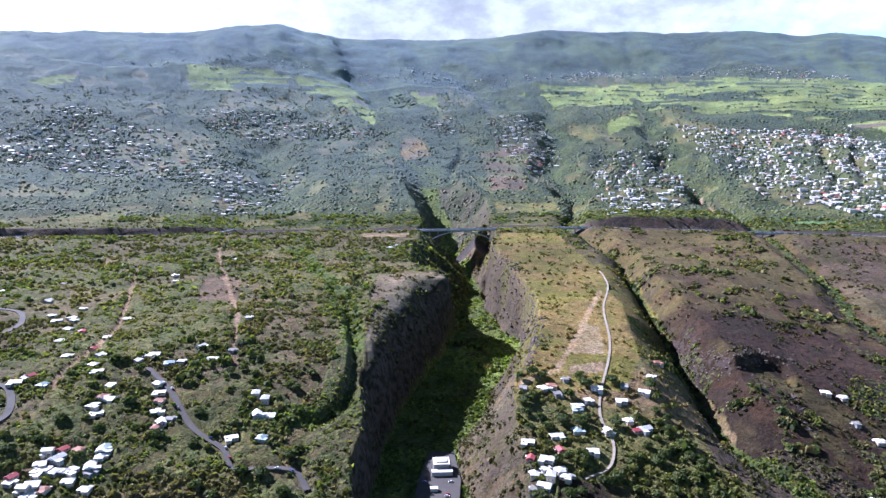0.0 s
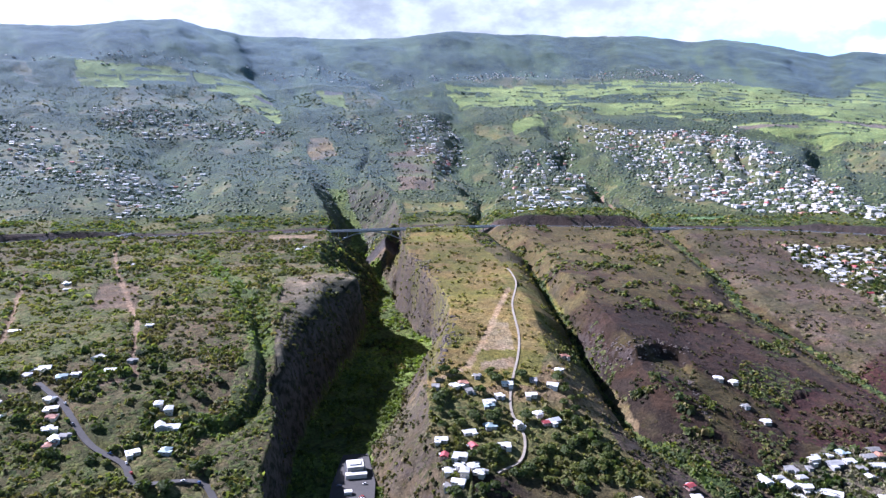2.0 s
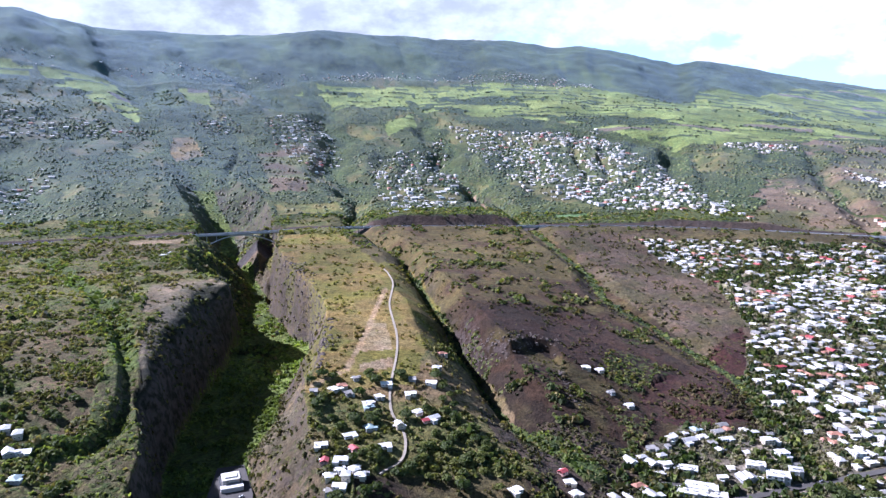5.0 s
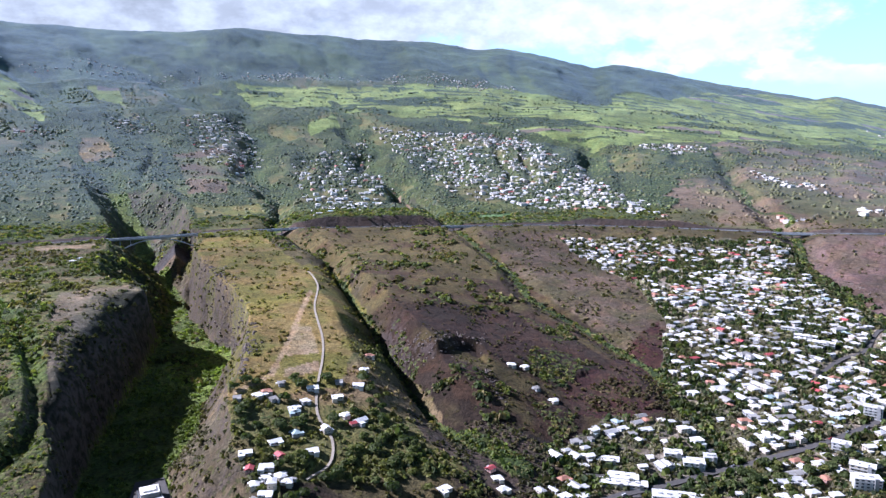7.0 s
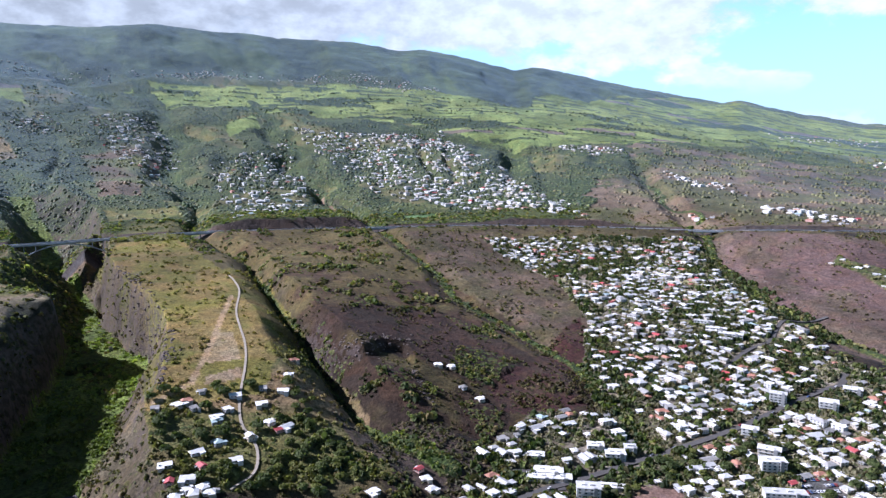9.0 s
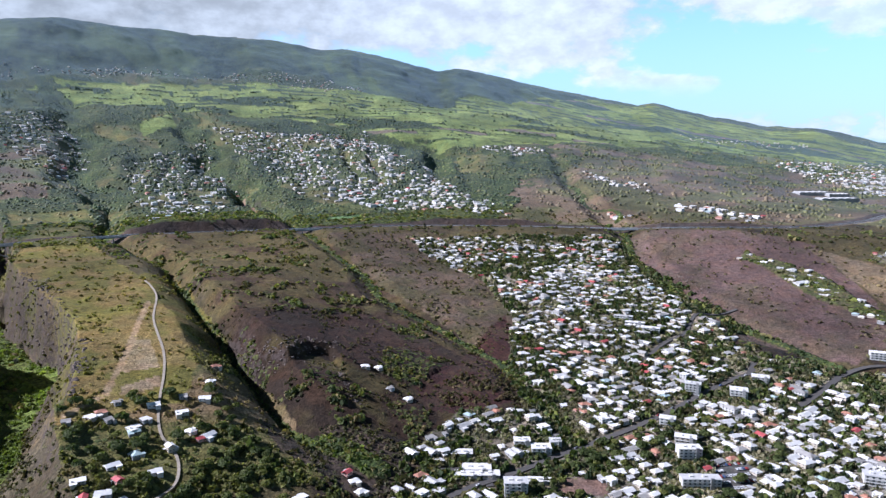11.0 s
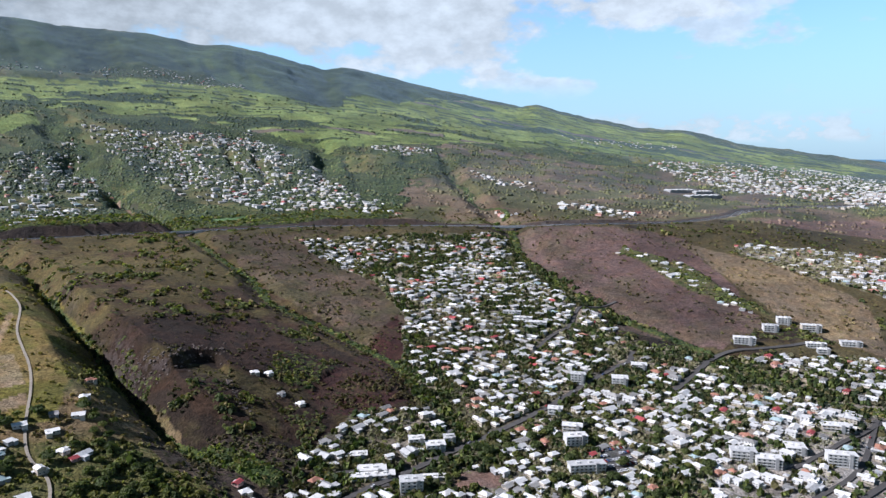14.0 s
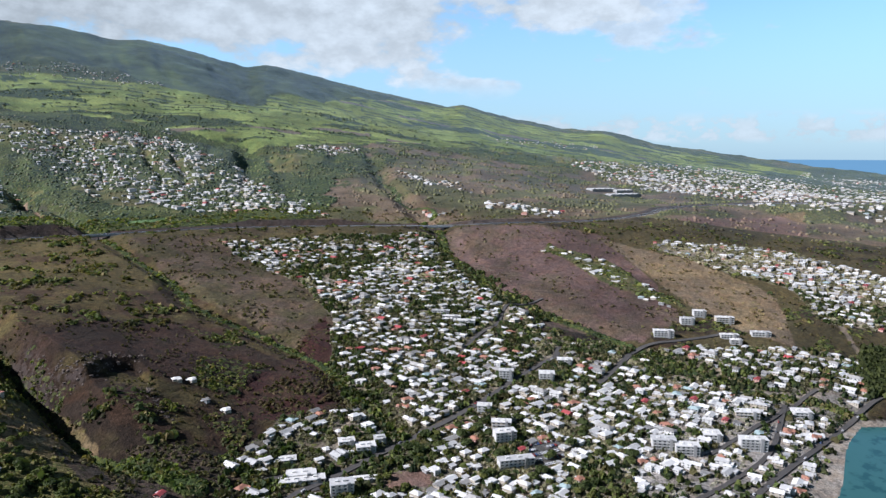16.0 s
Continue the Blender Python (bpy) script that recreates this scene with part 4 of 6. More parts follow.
def mesh_of(name, bm, material):
    me = bpy.data.meshes.new(name)
    bm.to_mesh(me)
    bm.free()
    for m in material if isinstance(material, (list, tuple)) else [material]:
        me.materials.append(m)
    return me


def part(name, bm, material, parent, label=""):
    ob = new(name, mesh_of(name, bm, material) if isinstance(bm, bmesh.types.BMesh) else bm)
    ob.parent = parent
    if label:
        ob["label"] = label
    return ob


# ---- sea ----
def sea_material():
    m = bpy.data.materials.new("lagoon_water")
    m.use_nodes = True
    n = Nodes(m.node_tree)
    at = n.add("ShaderNodeNewGeometry").outputs["Position"]
    y = n.add("ShaderNodeSeparateXYZ", {0: at}).outputs[1]
    shallow = n.ramp(n.math("ADD", y, n.math("MULTIPLY", n.noise(at, 0.02, 4.0), 60.0)), -90.0, 120.0, 0.0, 1.0)
    col = n.mix(shallow, (0.010, 0.055, 0.080, 1), (0.045, 0.135, 0.125, 1))
    col = n.mix(n.ramp(n.noise(at, 0.05, 5.0, 0.6), 0.5, 0.62), col, n.mix(1.0, col, (0.45, 0.6, 0.65, 1), "MULTIPLY"))
    waves = n.add("ShaderNodeBump", {"Strength": 0.25, "Distance": 0.3, "Height": n.noise(at, 0.4, 4.0)}).outputs[0]
    n.add("ShaderNodeOutputMaterial", {0: n.add("ShaderNodeBsdfPrincipled", {"Base Color": col, "Roughness": 0.16, "IOR": 1.33, "Normal": waves}).outputs[0]})
    return m


bm = bmesh.new()
step = 350.0
grid = {}
for i in range(-14, 15):
    for j in range(-14, 15):
        if math.hypot(i, j) < 14.0:
            grid[i, j] = bm.verts.new((i * step, j * step, 0))
for (i, j), v in list(grid.items()):
    q = [grid.get(k) for k in ((i, j), (i + 1, j), (i + 1, j + 1), (i, j + 1))]
    if all(q) and j < 2:
        bm.faces.new(q)
sea_ob = tagged(new("water", mesh_of("water", bm, sea_material())), "turquoise shallow sea along the beach", "sea", kind="structure")


# ---- roads laid over the ground ----
def ribbon(name, line, half, material, lift=0.35, label="", height=None, step=5.0, thick=0.5):
    p = spline(line, step)
    if p.shape[1] == 2:
        p = np.hstack([p, np.zeros((len(p), 1))])
    t = np.gradient(p[:, :2], axis=0)
    t /= np.hypot(t[:, 0], t[:, 1])[:, None]
    side = np.stack([-t[:, 1], t[:, 0]], 1)
    offs = np.array([-half, 0, half])
    top = np.stack([p[:, :2] + side * o for o in offs], 1)
    if height is None:
        z = land(top[..., 0].ravel(), top[..., 1].ravel()).reshape(top.shape[:2])
        z = np.repeat(z.max(1)[:, None], 3, 1)
        k = np.array([1, 2, 3, 2, 1]) / 9.0
        z = np.maximum(z, np.stack([np.convolve(np.pad(z[:, i], 2, "edge"), k, "valid") for i in range(3)], 1)) + lift
    else:
        z = np.repeat(p[:, 2:3], 3, 1) + height
    rows = len(p)
    upper = np.concatenate([top, z[..., None]], 2)
    lower = upper - np.array([0, 0, thick])
    verts = np.concatenate([upper.reshape(-1, 3), lower.reshape(-1, 3)])
    a = np.arange(rows - 1)[:, None] * 3
    n0 = rows * 3
    faces = []
    for c in (0, 1):
        faces.append(np.hstack([a + c, a + 3 + c, a + 4 + c, a + 1 + c])[:, ::-1])
        faces.append(np.hstack([a + c, a + 3 + c, a + 4 + c, a + 1 + c]) + n0)
    faces.append(np.hstack([a, a + n0, a + 3 + n0, a + 3])[:, ::-1])
    faces.append(np.hstack([a + 2, a + 5, a + 5 + n0, a + 2 + n0])[:, ::-1])
    return tagged(new(name, sheet(name, verts, np.concatenate(faces), material, False)), label, "road", kind="structure")


for line, half in ROADS[1:]:
    ribbon("road", line, half, ASPHALT, 0.45, "narrow grey asphalt road between the houses", thick=1.6)
ribbon("road", ROAD_RIDGE, 1.15, PALE_ROAD, 0.45, "pale concrete lane climbing the grassy ridge", thick=1.6)

# ---- highway with its bridges ----
road = ribbon("road_highway", HWY[:, :3], 11.5, ASPHALT, label="dual carriageway highway crossing the slope", height=0.25, thick=0.6)
for off, wide, tall, mat, name in ((11.0, 0.25, 1.0, STEEL, "guard_rail"), (-11.0, 0.25, 1.0, STEEL, "guard_rail"), (0.0, 0.3, 0.9, CONCRETE, "median_barrier")):
    t = np.gradient(HWY[:, :2], axis=0)
    t /= np.hypot(t[:, 0], t[:, 1])[:, None]
    q = HWY.copy()
    q[:, :2] += np.stack([-t[:, 1], t[:, 0]], 1) * off
    tagged(ribbon(name, q, wide, mat, label="low barrier along the highway", height=0.25 + tall, thick=tall - 0.06), category="barrier")
for off in (-6.2, 6.2, -9.6, 9.6, -2.0, 2.0):
    q = HWY.copy()
    q[:, :2] += np.stack([-t[:, 1], t[:, 0]], 1) * off
    tagged(ribbon("road_line", q, 0.14, PAINT_LINE, label="white painted lane line", height=0.27, thick=0.016), category="road marking")


def on_highway(bearing):
    b = np.degrees(np.arctan2(HWY[:, 0], HWY[:, 1]))
    return np.array([np.interp(bearing, b, HWY[:, i]) for i in range(3)])


def prism(rings):
    """A closed bar through rings of corners."""
    bm = bmesh.new()
    vs = [[bm.verts.new(c) for c in ring] for ring in rings]
    for r0, r1 in zip(vs, vs[1:]):
        for i in range(len(r0)):
            j = (i + 1) % len(r0)
            bm.faces.new((r0[i], r0[j], r1[j], r1[i]))
    bm.faces.new(vs[0][::-1]), bm.faces.new(vs[-1])
    bmesh.ops.recalc_face_normals(bm, faces=bm.faces)
    return bm


def viaduct(first, last, piers, arch=False, label=""):
    """A road bridge: girder, parapets, piers down to the ravine, and an arch where there is one."""
    top = tagged(new("road_bridge"), label, "bridge")
    a, c = on_highway(first), on_highway(last)
    top.location = a
    way = (c - a)[:2]
    length = float(np.hypot(*way))
    ux, uy = way / length
    m = Matrix(((ux, -uy, 0, 0), (uy, ux, 0, 0), (0, 0, 1, 0), (0, 0, 0, 1)))
    top.matrix_world = Matrix.Translation(a) @ m
    rise = float(c[2] - a[2])
    pts = 16
    sag = lambda f: on_highway(first + (last - first) * f)
    line = [top.matrix_world.inverted() @ Vector(sag(i / pts)) for i in range(pts + 1)]
    part("deck", prism([[(p.x, s * 12.4, p.z + h) for s, h in ((-1, -0.9), (1, -0.9), (1, -0.36), (-1, -0.36))] for p in line]), STEEL, top)
    part("girder", prism([[(p.x, s * w, p.z + h) for s, w, h in ((-1, 4.2, -3.0), (1, 4.2, -3.0), (1, 5.4, -0.91), (-1, 5.4, -0.91))] for p in line]), STEEL, top, "long pale steel box girder")
    for s in (-1, 1):
        part("parapet", prism([[(p.x, s * 12.2 + o, p.z + h) for o, h in ((-0.15, -0.35), (0.15, -0.35), (0.15, 1.45), (-0.15, 1.45))] for p in line]), STEEL, top)
    for f in piers:
        p = sag(f)
        zg = float(land(np.array([p[0]]), np.array([p[1]]))[0])
        low = zg - p[2] - 2
        if low < -6:
            local = top.matrix_world.inverted() @ Vector(p)
            for s in (-3.2, 3.2):
                bm = bmesh.new()
                bm_box(bm, (local.x - 1.0, s - 1.1, local.z + low), (local.x + 1.0, s + 1.1, local.z - 2.9))
                part("pier", bm, CONCRETE, top)
    if arch:
        # slanting legs that carry the girder like a flat arch
        for s in (-3.0, 3.0):
            prof = [(length * (0.10 + 0.04 * k), -3.2 - 26 * (k / 10 - 1) ** 2 + rise * k / 20) for k in range(21)]
            bm = prism([[(x, s + o, z + h) for o, h in ((-0.9, -1.6), (0.9, -1.6), (0.9, 0.0), (-0.9, 0.0))] for x, z in prof])
            part("arch_rib", bm, STEEL, top, "dark shallow steel arch")
            for f in (0.08, 0.2, 0.8, 0.92):
                x, zt = length * (0.10 + 0.80 * f), -3.0 + rise * f
                bm = bmesh.new()
                bm_box(bm, (x - 0.5, s - 0.5, -3.4 - 26 * (2 * f - 1) ** 2 + rise * f), (x + 0.5, s + 0.5, zt))
                part("spandrel_post", bm, STEEL, top)
    return top


viaduct(-2.4, 5.2, (), True, "long grey steel arch bridge across the deep gorge")
viaduct(7.8, 12.4, (0.33, 0.66), label="grey highway bridge over a wooded ravine")
viaduct(23.9, 26.4, (0.4,), label="short grey highway bridge over a shallow gully")
viaduct(50.2, 52.2, (0.35, 0.65), label="short concrete highway bridge over the town ravine")
viaduct(63.2, 64.6, (0.5,), label="small highway bridge beside the fallow fields")

# side road over the highway cutting
def overpass(bearing):
    top = tagged(new("overpass"), "pale concrete overpass crossing the highway cutting", "bridge")
    p = on_highway(bearing)
    top.matrix_world = Matrix.Translation(p) @ pose(0, 0, 0, 0, 0, -bearing - 32)
    bm = bmesh.new()
    bm_box(bm, (-4, -26, 6.2), (4, 26, 7.2))
    part("deck", bm, CONCRETE, top)
    for s in (-1, 1):
        bm = bmesh.new()
        bm_box(bm, (s * 4 - 0.2, -26, 7.2), (s * 4 + 0.2, 26, 8.2))
        part("parapet", bm, CONCRETE, top)
        bm = bmesh.new()
        bm_box(bm, (-3.6, s * 13.5 - 0.7, -1), (3.6, s * 13.5 + 0.7, 6.2))
        part("pier", bm, CONCRETE, top)
    return top


overpass(-17.3)


# ---- houses ----
def house_plan(wide, deep, storeys, roof, seed):
    """Boxes and slopes of a house as lists of (kind, vertices, faces); the origin is in the middle of its foot."""
    r = random.Random(seed)
    h = 2.7 * storeys
    pieces = {"wall": bmesh.new(), "roof": bmesh.new()}
    bm_box(pieces["wall"], (-wide / 2, -deep / 2, -3.5), (wide / 2, deep / 2, h))
    wing = r.random() < 0.6
    bodies = [(-wide / 2, -deep / 2, wide / 2, deep / 2, h)]
    if wing:
        w2, d2 = wide * r.uniform(0.35, 0.5), deep * r.uniform(0.35, 0.6)
        x0 = r.choice((-wide / 2, wide / 2 - w2))
        h2 = 2.7
        bm_box(pieces["wall"], (x0, -deep / 2 - d2, -3.5), (x0 + w2, -deep / 2 - 0.003, h2))
        bodies.append((x0, -deep / 2 - d2, x0 + w2, -deep / 2 - 0.003, h2))
    for k, (x0, y0, x1, y1, top) in enumerate(bodies):
        bm, o = pieces["roof"], 0.45
        x0, y0, x1, y1 = x0 - o, y0 - o, x1 + o, y1 + (o if k == 0 else -0.02)
        if roof == "flat" or (k and roof != "shed"):
            bm_box(bm, (x0, y0, top + 0.01), (x1, y1, top + 0.3))
            if roof == "flat" and k == 0:
                bm_box(bm, (x0 + 1.2, y0 + 1.2, top + 0.3), (x0 + 3.0, y0 + 2.6, top + 1.6))
        elif roof == "shed":
            vs = bm_box(bm, (x0, y0, top + 0.01), (x1, y1, top + 0.2))
            for v in vs:
                v.co.z += (v.co.y - y0) / (y1 - y0) * 1.1
        else:
            inset = (y1 - y0) * 0.42 if roof == "hip" else 0.0
            rise = (y1 - y0) * 0.24
            ym = (y0 + y1) / 2
            a = [bm.verts.new(c) for c in ((x0, y0, top), (x1, y0, top), (x1, y1, top), (x0, y1, top), (x0 + inset, ym, top + rise), (x1 - inset, ym, top + rise))]
            b = [bm.verts.new((v.co.x, v.co.y, v.co.z + 0.22)) for v in a]
            for q in ((0, 1, 5, 4), (2, 3, 4, 5)):
                bm.faces.new([b[i] for i in q]), bm.faces.new([a[i] for i in q[::-1]])
            for q in ((1, 2, 5), (3, 0, 4)):
                bm.faces.new([b[i] for i in q]), bm.faces.new([a[i] for i in q[::-1]])
            for i, j in ((0, 1), (1, 2), (2, 3), (3, 0)):
                bm.faces.new([a[i], a[j], b[j], b[i]])
    holes = []
    for level in range(storeys):
        for side in (-1, 1):
            count = max(2, int(wide / 3.4))
            for k in range(count):
                x = -wide / 2 + wide * (k + 0.5) / count
                holes.append((x, side * deep / 2, 1.0 + level * 2.7, 1.3, 0))
            for k in (-0.22, 0.22):
                holes.append((side * wide / 2, k * deep, 1.0 + level * 2.7, 1.1, 1))
    return pieces, holes


def window_box(bm, hole, out=0.05, grow=0.0, slot=0):
    x, y, z, w, turn = hole
    a = (w / 2 + grow, out) if turn == 0 else (out, w / 2 + grow)
    bm_box(bm, (x - a[0], y - a[1], z - grow), (x + a[0], y + a[1], z + 1.2 + grow), slot)


ROOF_WORDS = ("white sheet metal", "pale grey sheet metal", "weathered grey", "red sheet metal", "terracotta tiled", "pale green sheet metal")
WALL_WORDS = ("white rendered", "cream rendered", "grey rendered", "pink rendered")


def house(wide, deep, storeys, roof, wall_kind, roof_kind, seed):
    """A dwelling: walls, roof, door, veranda, and windows, each with its frame."""
    top = tagged(new("house"), f"{('single-storey', 'two-storey', 'three-storey')[storeys - 1]} {WALL_WORDS[wall_kind]} house with a {ROOF_WORDS[roof_kind]} roof", "house",
                 "houses on the slope")
    pieces, holes = house_plan(wide, deep, storeys, roof, seed)
    part("wall", pieces["wall"], WALLS[wall_kind], top)
    part("roof", pieces["roof"], ROOFS[roof_kind], top, f"{ROOF_WORDS[roof_kind]} roof")
    glass = {}
    for hole in holes[:6]:
        key = hole[3:]
        if key not in glass:
            bm, bf = bmesh.new(), bmesh.new()
            window_box(bm, (0, 0, 0, *key), 0.10)
            window_box(bf, (0, 0, 0, *key), 0.06, 0.12)
            glass[key] = mesh_of("window", bf, FRAME), mesh_of("pane", bm, GLASS)
        w = part("window", glass[key][0], None, top)
        w.location = hole[:3]
        part("pane", glass[key][1], None, w)
    bm = bmesh.new()
    bm_box(bm, (0.6, -deep / 2 - 0.08, 0.0), (1.5, -deep / 2 + 0.02, 2.1))
    part("door", bm, DOOR, top)
    bm = bmesh.new()
    bm_box(bm, (wide * 0.05, deep / 2 + 0.01, 2.35), (wide * 0.45, deep / 2 + 2.2, 2.5))
    for x in (wide * 0.07, wide * 0.43):
        bm_box(bm, (x - 0.08, deep / 2 + 1.9, -3.0), (x + 0.08, deep / 2 + 2.06, 2.36))
    part("veranda", bm, FRAME, top)
    return top


def ground_at(x, y):
    return float(land(np.array([float(x)]), np.array([float(y)]), False)[0])


def settle(x, y, half):
    c = np.array([(0, 0), (half, half), (-half, half), (half, -half), (-half, -half)], float)
    z = land(x + c[:, 0], y + c[:, 1], False)
    return float(z.mean())


KINDS = [  # width, depth, storeys, roof shape, wall, roof colour
    (10, 7.5, 1, "hip", 1, 0), (12, 8, 1, "gable", 0, 0), (11, 8, 2, "hip", 1, 1), (8, 6.5, 1, "shed", 2, 0), (12, 8, 1, "flat", 1, 0), (10, 8, 2, "flat", 0, 0),
    (9, 7, 1, "gable", 3, 3), (10, 7, 1, "hip", 1, 4), (8, 6, 1, "shed", 2, 2), (11, 8, 1, "hip", 2, 5), (13, 9, 1, "gable", 2, 1), (9, 7, 2, "gable", 1, 0),
    (12, 9, 1, "gable", 1, 2), (9, 9, 1, "flat", 1, 1), (14, 9, 2, "hip", 0, 2), (11, 7, 1, "hip", 3, 4), (7, 5, 1, "shed", 2, 1), (15, 7, 1, "gable", 0, 1),
]
CHANCE = [8, 8, 8, 7, 8, 8, 3, 4, 7, 3, 8, 6, 5, 8, 4, 4, 7, 6]
pick_kind = random.Random(5)
spots = []  # x, y, turn, kind
for name_list, kinds in ((RIDGE_HOUSES, None), (HILL_HOUSES, None), (WEST_HOUSES, None), (WEST_HOUSES_TWO, None), (WEST_HOUSES_THREE, None)):
    for x, y in name_list:
        spots.append((x, y, pick_kind.uniform(-25, 25) + pick_kind.choice((0, 90)), pick_kind.choices(range(12), [12, 10, 1, 10, 10, 1, 2, 4, 8, 3, 3, 1])[0]))
named = len(spots)
spots[12] = (*spots[12][:3], 6)
spots[33 + 4] = (*spots[33 + 4][:3], 6)

# streets of the town and the villages: lots on a wandering grid
BIG = [(927, 345, 36, 12, 4, -20), (995, 336, 26, 13, 4, -20), (1035, 332, 24, 13, 4, -20), (1037, 296, 34, 12, 4, -20), (987, 274, 32, 10, 3, -20), (1024, 242, 34, 11, 3, -20), (974, 261, 20, 10, 3, -20),
       (700, 206, 24, 18, 2, -10), (706, 167, 34, 12, 4, -10), (648, 236, 30, 14, 3, -10), (652, 214, 30, 14, 3, -10), (777, 193, 34, 14, 2, -10), (840, 150, 26, 18, 2, -10), (781, 625, 34, 9, 2, 12),
       (775, 600, 34, 9, 2, 12), (776, 578, 40, 12, 2, 12)]
BIG += [(702, 400, 24, 16, 3, 12), (671, 437, 22, 12, 4, 12), (585, 408, 20, 12, 3, -32), (568, 375, 26, 12, 3, -32), (550, 359, 28, 13, 4, -32), (519, 326, 44, 11, 3, -32), (408, 415, 36, 10, 1, 8),
       (440, 468, 20, 12, 2, 8), (447, 449, 24, 14, 2, 8), (466, 449, 14, 12, 2, 8), (378, 461, 34, 14, 1, 8), (379, 448, 30, 12, 1, 8), (365, 457, 30, 12, 1, 8), (382, 413, 26, 14, 4, 8),
       (382, 488, 26, 12, 1, 8), (757, 406, 24, 14, 2, -10)]
BIG += [(x, y, 26, 8, 1, 0) for x, y in TERRACES]


def lots(poly, pitch, fill, seed, warp=0.0, but=None, pale=1.0):
    r = np.random.RandomState(seed)
    weight = np.array([c * (pale if kind[5] == 0 else 1.0) for c, kind in zip(CHANCE, KINDS)], float)
    p = np.array(poly, float)
    lo, hi = p.min(0), p.max(0)
    ux, uy = np.meshgrid(np.arange(lo[0], hi[0], pitch), np.arange(lo[1], hi[1], pitch * 0.86))
    x, y = ux.ravel() + r.uniform(-0.3, 0.3, ux.size) * pitch, uy.ravel() + r.uniform(-0.28, 0.28, ux.size) * pitch
    keep = inside(x, y, poly, warp) & (r.rand(x.size) < fill * (0.25 + 0.75 * smooth(0.36, 0.50, fbm(x, y, 60, 3, 61))))
    x, y = x[keep], y[keep]
    ok = np.ones(x.shape, bool)
    if but is not None:
        ok &= ~inside(x, y, but, 0)
    for line, wide in ROADS:
        ok &= sdist(x, y, line)[0] > wide + 6.0
    for line, wide in ((HWY_COARSE, 30), (GULLY_EAST, 18), (GULLY_TOWN, 20), (RAVINE, 30), (GORGE, 30)):
        ok &= sdist(x, y, line)[0] > wide
    for bx, by, bw, bd, st, a in BIG:
        ok &= np.hypot(x - bx, y - by) > bw * 0.62
    ok &= ~inside(x, y, DIRT_LOT, 0) & ~inside(x, y, PARKING, 0) & (y + np.clip(x - 866, 0, None) * 1.1 > 110) & (~inside(x, y, FALLOW_EAST, 8) | (poly is VILLAGE_N)) & ~inside(x, y, BURNT, 10)
    x, y = x[ok], y[ok]
    turn = 22 * (fbm(x, y, 140, 2, 62) - 0.5) * 2 + 90 * (r.rand(x.size) < 0.45) + r.uniform(-5, 5, x.size)
    return x, y, turn, r.choice(len(KINDS), x.size, p=weight / weight.sum())


town = [lots(TOWN, 14.8, 1.0, 1, 6, CENTRE, 0.8), lots(CENTRE, 13.4, 1.3, 3, 4, None, 1.5), lots(TOWN_EAST, 15.5, 1.0, 2, 8, None, 1.3)]
upper = [lots(v, pitch * 1.08, fill * 0.8, 10 + i, 25, None, 2.6) for i, (v, pitch, fill) in enumerate(
    ((VILLAGE_A, 25, 0.75), (VILLAGE_B, 24, 0.85), (VILLAGE_C, 22, 0.85), (VILLAGE_D, 22, 0.85), (VILLAGE_E, 24, 0.75), (VILLAGE_F, 20, 0.85), (VILLAGE_G, 22, 0.9), (VILLAGE_H, 22, 0.9),
     (VILLAGE_I, 28, 0.8), (VILLAGE_J, 22, 1.0), (VILLAGE_K, 24, 1.0), (VILLAGE_L, 22, 0.9), (VILLAGE_M, 22, 1.0), (VILLAGE_N, 19, 0.8), (VILLAGE_O, 34, 0.8), (VILLAGE_P, 34, 0.8),
     (VILLAGE_Q, 34, 0.8), (VILLAGE_R, 35, 0.9), (VILLAGE_S, 24, 0.9), (VILLAGE_T, 24, 0.9), (VILLAGE_U, 26, 0.9), (VILLAGE_V, 28, 0.9), (VILLAGE_W, 28, 0.9)))]
tx, ty, tt_, tk = (np.concatenate(c) for c in zip(*town))
order = np.argsort(np.hypot(tx - 480, ty - 260))
near, rest = order[:300 - named], order[300 - named:]
for i in near:
    spots.append((float(tx[i]), float(ty[i]), float(tt_[i]), int(tk[i])))
protos = {}
for x, y, turn, kind in spots:
    m = pose(x, y, settle(x, y, 4), 0, 0, turn)
    if kind not in protos:
        protos[kind] = house(*KINDS[kind], 40 + kind)
        protos[kind].matrix_basis = m @ Matrix.Diagonal((0.86, 0.86, 0.8, 1))
    else:
        copy_thing(protos[kind], m)


